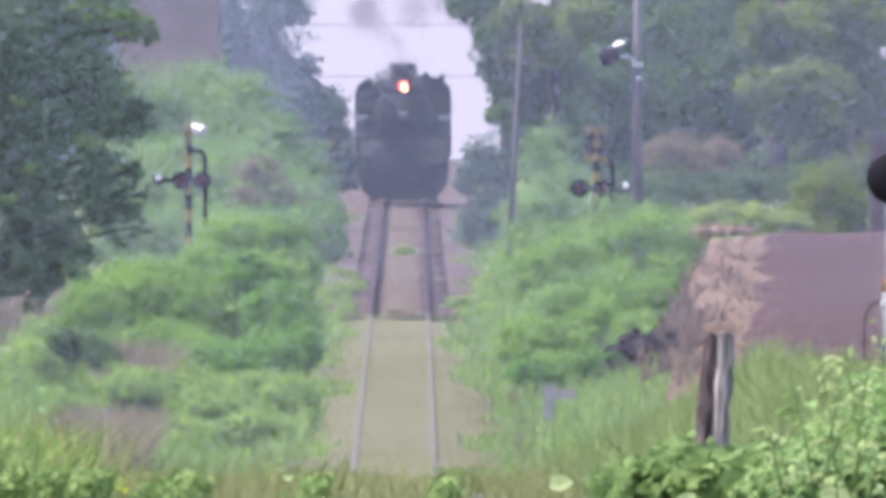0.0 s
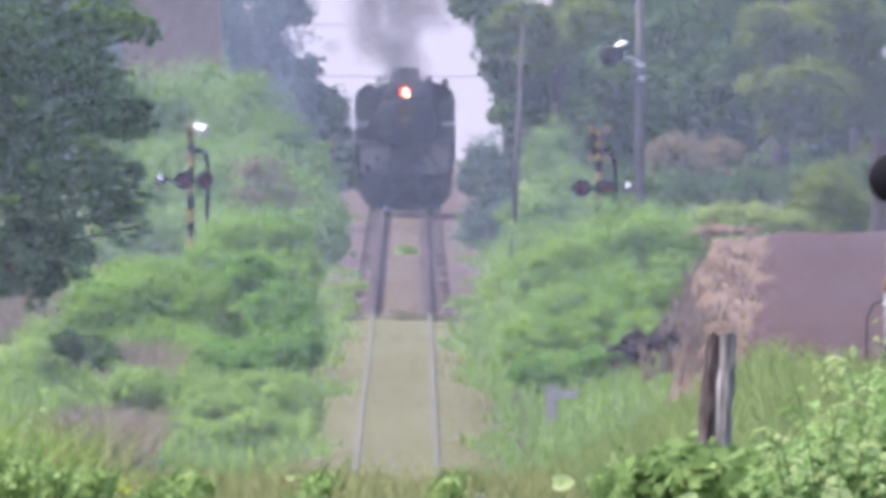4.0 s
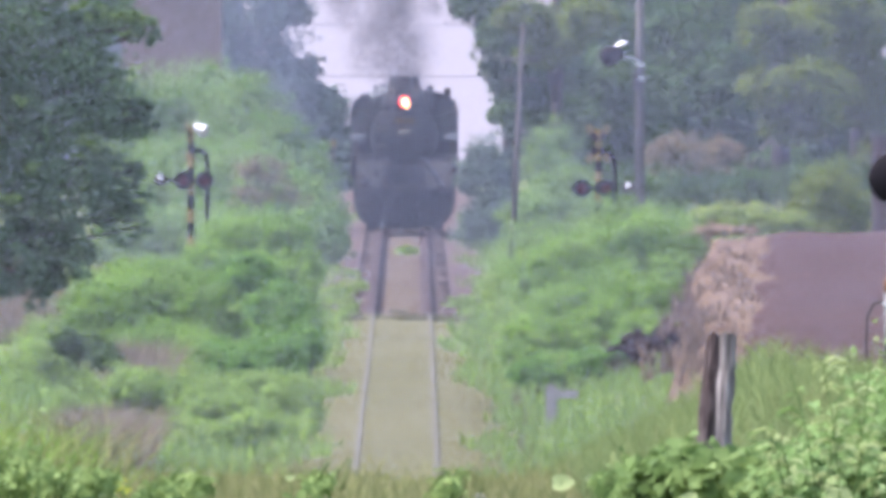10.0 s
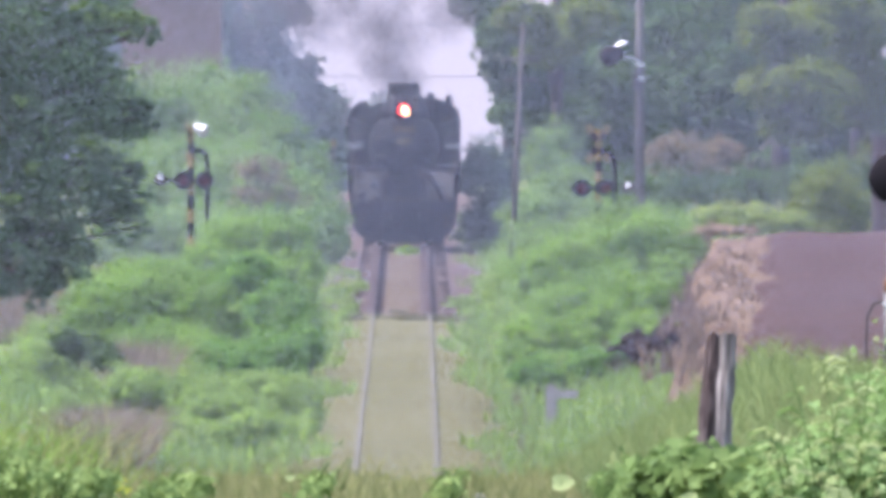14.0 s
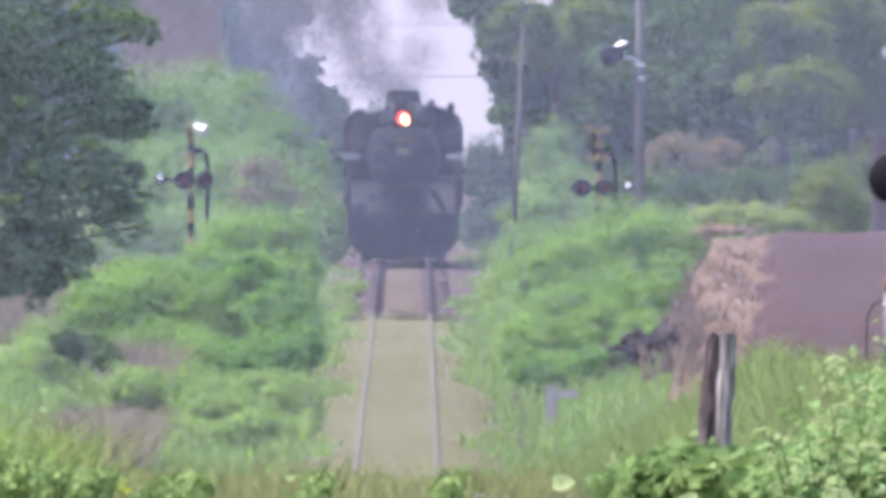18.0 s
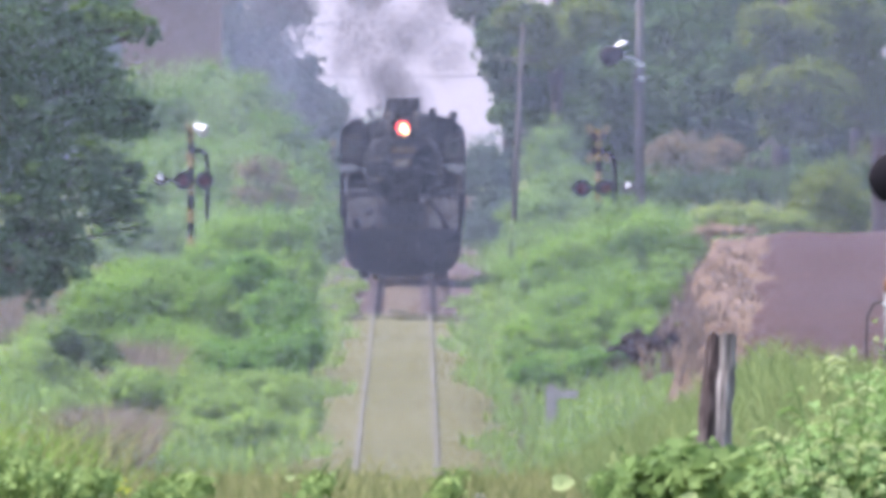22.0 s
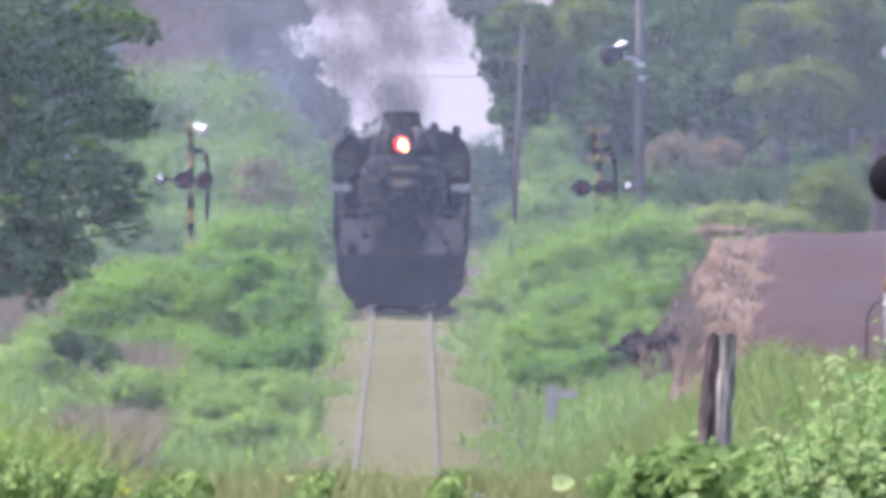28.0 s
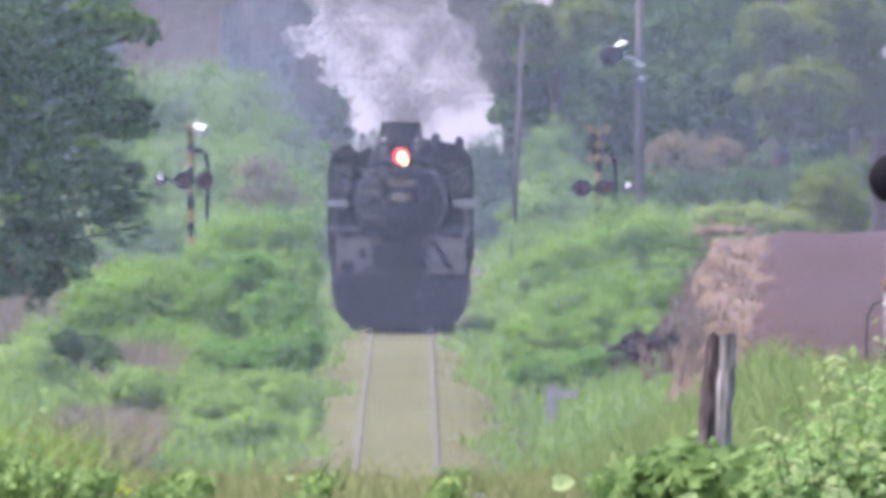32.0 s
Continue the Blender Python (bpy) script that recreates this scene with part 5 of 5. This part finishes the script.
def make_edge_things():
    x, y = 4.15, 300
    z0 = ground_z(x, y) - 0.1
    t = thing("marker_post", Matrix.Translation((x, y, z0)), "white post with an orange cap and a bent wire", "post")
    top = -0.27 - z0
    bm = B()
    rod(bm, (0, 0, 0), (0, 0, top - 0.13), 0.045, n=16)
    part("post", bm, CREAM, t, smooth=True)
    bm = B()
    lathe(bm, (0, 0, top - 0.13), (0, 0, top), [(0, 0.047), (0.7, 0.045), (1, 0.025)], 16)
    part("cap", bm, ORANGE, t, smooth=True)
    bm = B()
    rod(bm, (0, 0, top - 0.26), (0, 0, top - 0.22), 0.058, n=16)
    part("clamp", bm, GALV, t)
    bm = B()
    tube(bm, [(-0.06, 0, top - 0.22), (-0.14, 0, top - 0.24), (-0.2, 0, top - 0.36), (-0.21, 0, top - 0.6), (-0.2, 0, 0)], 0.012)
    part("wire", bm, WIRE, t)
    x, y = 3.5, 250
    z0 = ground_z(x, y) - 0.1
    t = thing("round_signal", Matrix.Translation((x, y, z0)), "black round signal disc seen from behind", "signal")
    bm = B()
    rod(bm, (0, 0.08, 0), (0, 0.08, 0.7 - z0), 0.04, n=12)
    part("post", bm, GALV, t)
    bm = B()
    lathe(bm, (0, 0.02, 0.55 - z0), (0, -0.06, 0.55 - z0), [(0, 0.19), (0.5, 0.2), (0.8, 0.17), (1, 0.06)], 36)
    part("disc", bm, BLACK, t, smooth=True)
    # a brown boarded hut past the field
    x, y = 10.0, 662
    z0 = ground_z(x, y) - 0.3
    t = thing("field_hut", Matrix.Translation((x, y, z0)), "brown boarded hut at the field's edge", "hut")
    for i in range(14):
        bm = B()
        box(bm, -1.2 + i * 0.175, -1.0, 0, -1.035 + i * 0.175, -0.96, 2.3 - z0, 0.006)
        part("wall_board", bm, BROWNWALL, t)
    bm = B()
    box(bm, -1.18, -0.95, 0, 1.2, 1.2, 2.26 - z0)
    part("wall", bm, BROWNWALL, t)
    bm = B()
    box(bm, -1.23, -1.05, 2.3 - z0, 1.4, 1.4, 2.4 - z0, 0.02)
    part("roof", bm, ROOF, t)


make_edge_things()


def make_house():
    x, y = -6.9, 850
    z0 = ground_z(x, y) - 0.3
    t = thing("house", Matrix.Translation((x, y, z0)), "pinkish-brown house wall above the bushes", "house")
    h = 8.5 - z0
    bm = B()
    box(bm, -1.6, 0, 0, 1.05, 7, h, 0.02)
    part("wall", bm, PLASTER, t)
    bm = B()
    v = [bm.verts.new(p) for p in ((-2.0, -0.4, h), (1.5, -0.4, h), (1.5, 7.4, h), (-2.0, 7.4, h), (-0.25, -0.4, h + 1.3), (-0.25, 7.4, h + 1.3))]
    for q in ((0, 1, 4), (1, 2, 5, 4), (2, 3, 5), (3, 0, 4, 5), (3, 2, 1, 0)):
        bm.faces.new([v[i] for i in q])
    part("roof", bm, ROOF, t)


make_house()


# ---- smoke: loose clouds of soot flecks, let out one after another ----
PUFFS, THIN = [], []


def make_smoke():
    rng = np.random.default_rng(77)
    meshes = []
    for k in range(5):
        n = 4600
        c = rng.normal(size=(n, 3)) * 0.33
        r = np.linalg.norm(c, axis=1)
        c = c[r < 0.72]
        n = len(c)
        v = (c[:, None, :] + unit(rng.normal(size=(n, 3, 3))) * 0.0182).reshape(-1, 3)
        me = bpy.data.meshes.new("smoke_puff")
        me.from_pydata(v.tolist(), [], np.arange(3 * n).reshape(-1, 3).tolist())
        me.materials.append(SMOKE)
        meshes.append(me)
    for k in range(3):
        c = rng.normal(size=(900, 3)) * 0.17
        c = c[np.linalg.norm(c, axis=1) < 0.36]
        v = (c[:, None, :] + unit(rng.normal(size=(len(c), 3, 3))) * 0.0156).reshape(-1, 3)
        me = bpy.data.meshes.new("smoke_puff")
        me.from_pydata(v.tolist(), [], np.arange(len(v)).reshape(-1, 3).tolist())
        me.materials.append(SMOKE)
        meshes.append(me)
    t = thing("smoke_plume", Matrix(), "dark grey coal smoke rising from the chimney", "smoke")
    for i in range(122):
        born = -3.0 + i * 0.287
        for j in range(2):
            if born < 2 and rng.random() < 0.45:
                continue
            small = new("smoke_puff", meshes[5 + int(rng.integers(3))])
            small.parent = t
            small["kind"] = "stuff"
            PUFFS.append((small, born + j * 0.12 + 0.06, Matrix(), (float(rng.normal() * 0.4), float(rng.uniform(0.45, 0.8)))))
            ob = new("smoke_puff", meshes[int(rng.integers(5))])
            ob.parent = t
            ob["kind"] = "stuff"
            turn = Euler(rng.uniform(0, 6.28, 3).tolist()).to_matrix().to_4x4()
            PUFFS.append((ob, born + j * 0.12, turn, (float(rng.normal() * 0.6), float(rng.uniform(0.7, 1.2)))))


def make_thin_smoke():
    """Thin pale smoke that hangs and drifts off to the west, and a wisp of steam at the safety valves."""
    rng = np.random.default_rng(78)

    def cloud(n, spread, r, size):
        c = rng.normal(size=(n, 3)) * spread
        c = c[np.linalg.norm(c, axis=1) < r]
        return (c[:, None, :] + unit(rng.normal(size=(len(c), 3, 3))) * size).reshape(-1, 3)

    t = thing("drifting_smoke", Matrix(), "thin pale smoke drifting away beside the line", "smoke")
    meshes = []
    for k in range(3):
        v = cloud(560, 0.42, 0.74, 0.017)
        me = bpy.data.meshes.new("thin_puff")
        me.from_pydata(v.tolist(), [], np.arange(len(v)).reshape(-1, 3).tolist())
        me.materials.append(STEAM)
        meshes.append(me)
    for i in range(100):
        ob = new("thin_puff", meshes[i % 3])
        ob.parent = t
        ob["kind"] = "stuff"
        turn = Euler(rng.uniform(0, 6.28, 3).tolist()).to_matrix().to_4x4()
        THIN.append((ob, 9.5 + i * 0.2, turn, (float(rng.uniform(0.8, 5.2)), float(rng.uniform(-1.6, 2.6)))))
    w = thing("steam_wisp", Matrix(), "small white wisp of steam beside the chimney", "steam")
    for x, z, r in ((-0.62, 3.62, 0.16), (-0.82, 3.52, 0.13), (-0.42, 3.66, 0.13)):
        v = cloud(420, r * 0.55, r * 1.3, 0.012) + np.array([x, 3.2, z])
        ob = raw("steam_puff", v, np.arange(len(v)).reshape(-1, 3), STEAM_WHITE, w)
        ob["kind"] = "stuff"
    return w


def thin_at(t, born, spread):
    y = loco_y(min(t, born))
    if t < born:
        return Vector((track_x(y), y + 4.2, rail_z(y) + 2.42))
    k = 1 - math.exp(-(t - born) * 0.45)
    return Vector((track_x(y) - spread[0] * k - 0.05 * (t - born), y + 1.35 + 2.0 * k, rail_z(y) + 3.9 + spread[1] * k))


def wind(born):
    """The cross wind, in metres a second, that the smoke meets when it leaves the chimney."""
    return ramp(born, [(0, 0.0), (7, -0.05), (9, -0.4), (13, -0.75), (16, -1.1), (19.5, -1.1), (21, -0.4), (23, -0.35), (25, -0.6), (27.5, -0.5), (29, -0.2), (30, 0.15), (32, 0.45)])


def puff_at(t, born, spread):
    if t < born:
        y = loco_y(t)
        return Vector((track_x(y), y + 4.2, rail_z(y) + 2.42))
    y = loco_y(born)
    a = t - born
    up = spread[1] * (3.0 * (1 - math.exp(-a * 0.65)) + 0.25 * a)
    side = spread[0] * (0.15 + 1.25 * min(a, 3.0)) + wind(born) * (min(a, 2.5) + 0.15 * a)
    return Vector((track_x(y) + side, y + 1.35 - 2.0 * (1 - math.exp(-a)), rail_z(y) + 3.65 + up))


def puff_rows(born, turn, spread, place=None):
    times = {0.0, 32.0} | {t for t, y in WAY if t < born - 1.3}
    times |= {round(born + a, 3) for a in (-1.2, -0.9, -0.6, -0.3, 0.0, 0.35, 0.8, 1.5, 2.5, 4.0, 8.0) if 0 < born + a < 32}
    return [(t, Matrix.Translation((place or puff_at)(t, born, spread)) @ turn) for t in sorted(times)]


make_smoke()
WISP = make_thin_smoke()


# ---- summer haze over the line: solid bright specks that imitate veiling light ----
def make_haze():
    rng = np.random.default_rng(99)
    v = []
    # sheets sized to the camera's view: how many specks, half width, distance, bottom, top, speck size
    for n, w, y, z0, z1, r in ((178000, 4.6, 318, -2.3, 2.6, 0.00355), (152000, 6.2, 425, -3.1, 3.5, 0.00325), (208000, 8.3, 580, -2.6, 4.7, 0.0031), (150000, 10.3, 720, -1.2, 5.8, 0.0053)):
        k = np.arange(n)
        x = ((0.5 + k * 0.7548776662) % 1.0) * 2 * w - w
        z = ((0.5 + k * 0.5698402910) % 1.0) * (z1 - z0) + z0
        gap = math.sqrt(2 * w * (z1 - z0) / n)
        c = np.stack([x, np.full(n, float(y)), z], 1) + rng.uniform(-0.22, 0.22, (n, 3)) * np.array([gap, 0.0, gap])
        # shifted along the camera's rays so the pattern stays even in view
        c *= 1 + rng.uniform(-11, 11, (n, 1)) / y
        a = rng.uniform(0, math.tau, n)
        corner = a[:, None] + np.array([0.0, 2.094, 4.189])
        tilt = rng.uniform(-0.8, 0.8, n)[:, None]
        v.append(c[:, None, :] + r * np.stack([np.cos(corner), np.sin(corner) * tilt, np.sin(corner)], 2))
    # extra specks on the west side only, added to pale the far trees
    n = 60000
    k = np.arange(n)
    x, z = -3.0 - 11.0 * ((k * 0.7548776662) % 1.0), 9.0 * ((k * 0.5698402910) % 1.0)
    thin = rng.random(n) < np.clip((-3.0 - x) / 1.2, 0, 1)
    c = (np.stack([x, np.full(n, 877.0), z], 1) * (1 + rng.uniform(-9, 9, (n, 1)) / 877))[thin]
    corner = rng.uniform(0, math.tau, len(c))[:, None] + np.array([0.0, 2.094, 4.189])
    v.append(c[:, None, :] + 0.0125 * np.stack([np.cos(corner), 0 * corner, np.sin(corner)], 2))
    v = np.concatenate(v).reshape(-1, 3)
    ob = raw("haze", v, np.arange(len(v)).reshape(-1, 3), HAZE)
    tagged(ob, "sheets of bright specks imitating summer haze over the line", "haze", kind="stuff")


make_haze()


# ---- what moves ----
WAY = [(0.0, 928.0), (6.0, 872.0), (12.0, 810.0), (19.0, 738.0), (25.5, 673.0), (32.0, 608.0)]


def loco_y(t):
    return ramp(t, WAY) if 0 <= t <= 32 else (928.0 - 10.0 * t if t < 0 else 608.0 - 10.0 * (t - 32))


def on_track(y):
    return Matrix.Translation((track_x(y), y, rail_z(y))) @ Euler((math.atan(0.0092), 0, math.atan(0.0009))).to_matrix().to_4x4()


def motions():
    rows = [(t, on_track(y)) for t, y in WAY]
    walk(LOCO, rows)
    walk(TENDER, rows)
    for ob, y, r in LOCO_WHEELS + TENDER_WHEELS:
        turn = []
        for i in range(641):
            t = round(i * 1.5) / 30
            if t > 32:
                break
            turn.append((t, Matrix.Translation((0, y, r)) @ Euler(((928.0 - loco_y(t)) / r, 0, 0)).to_matrix().to_4x4()))
        walk(ob, turn)
    for ob, born, m0, m1 in PUFFS:
        walk(ob, puff_rows(born, m0, m1))
    for ob, born, m0, m1 in THIN:
        walk(ob, puff_rows(born, m0, m1, thin_at))
    walk(WISP, rows)


motions()
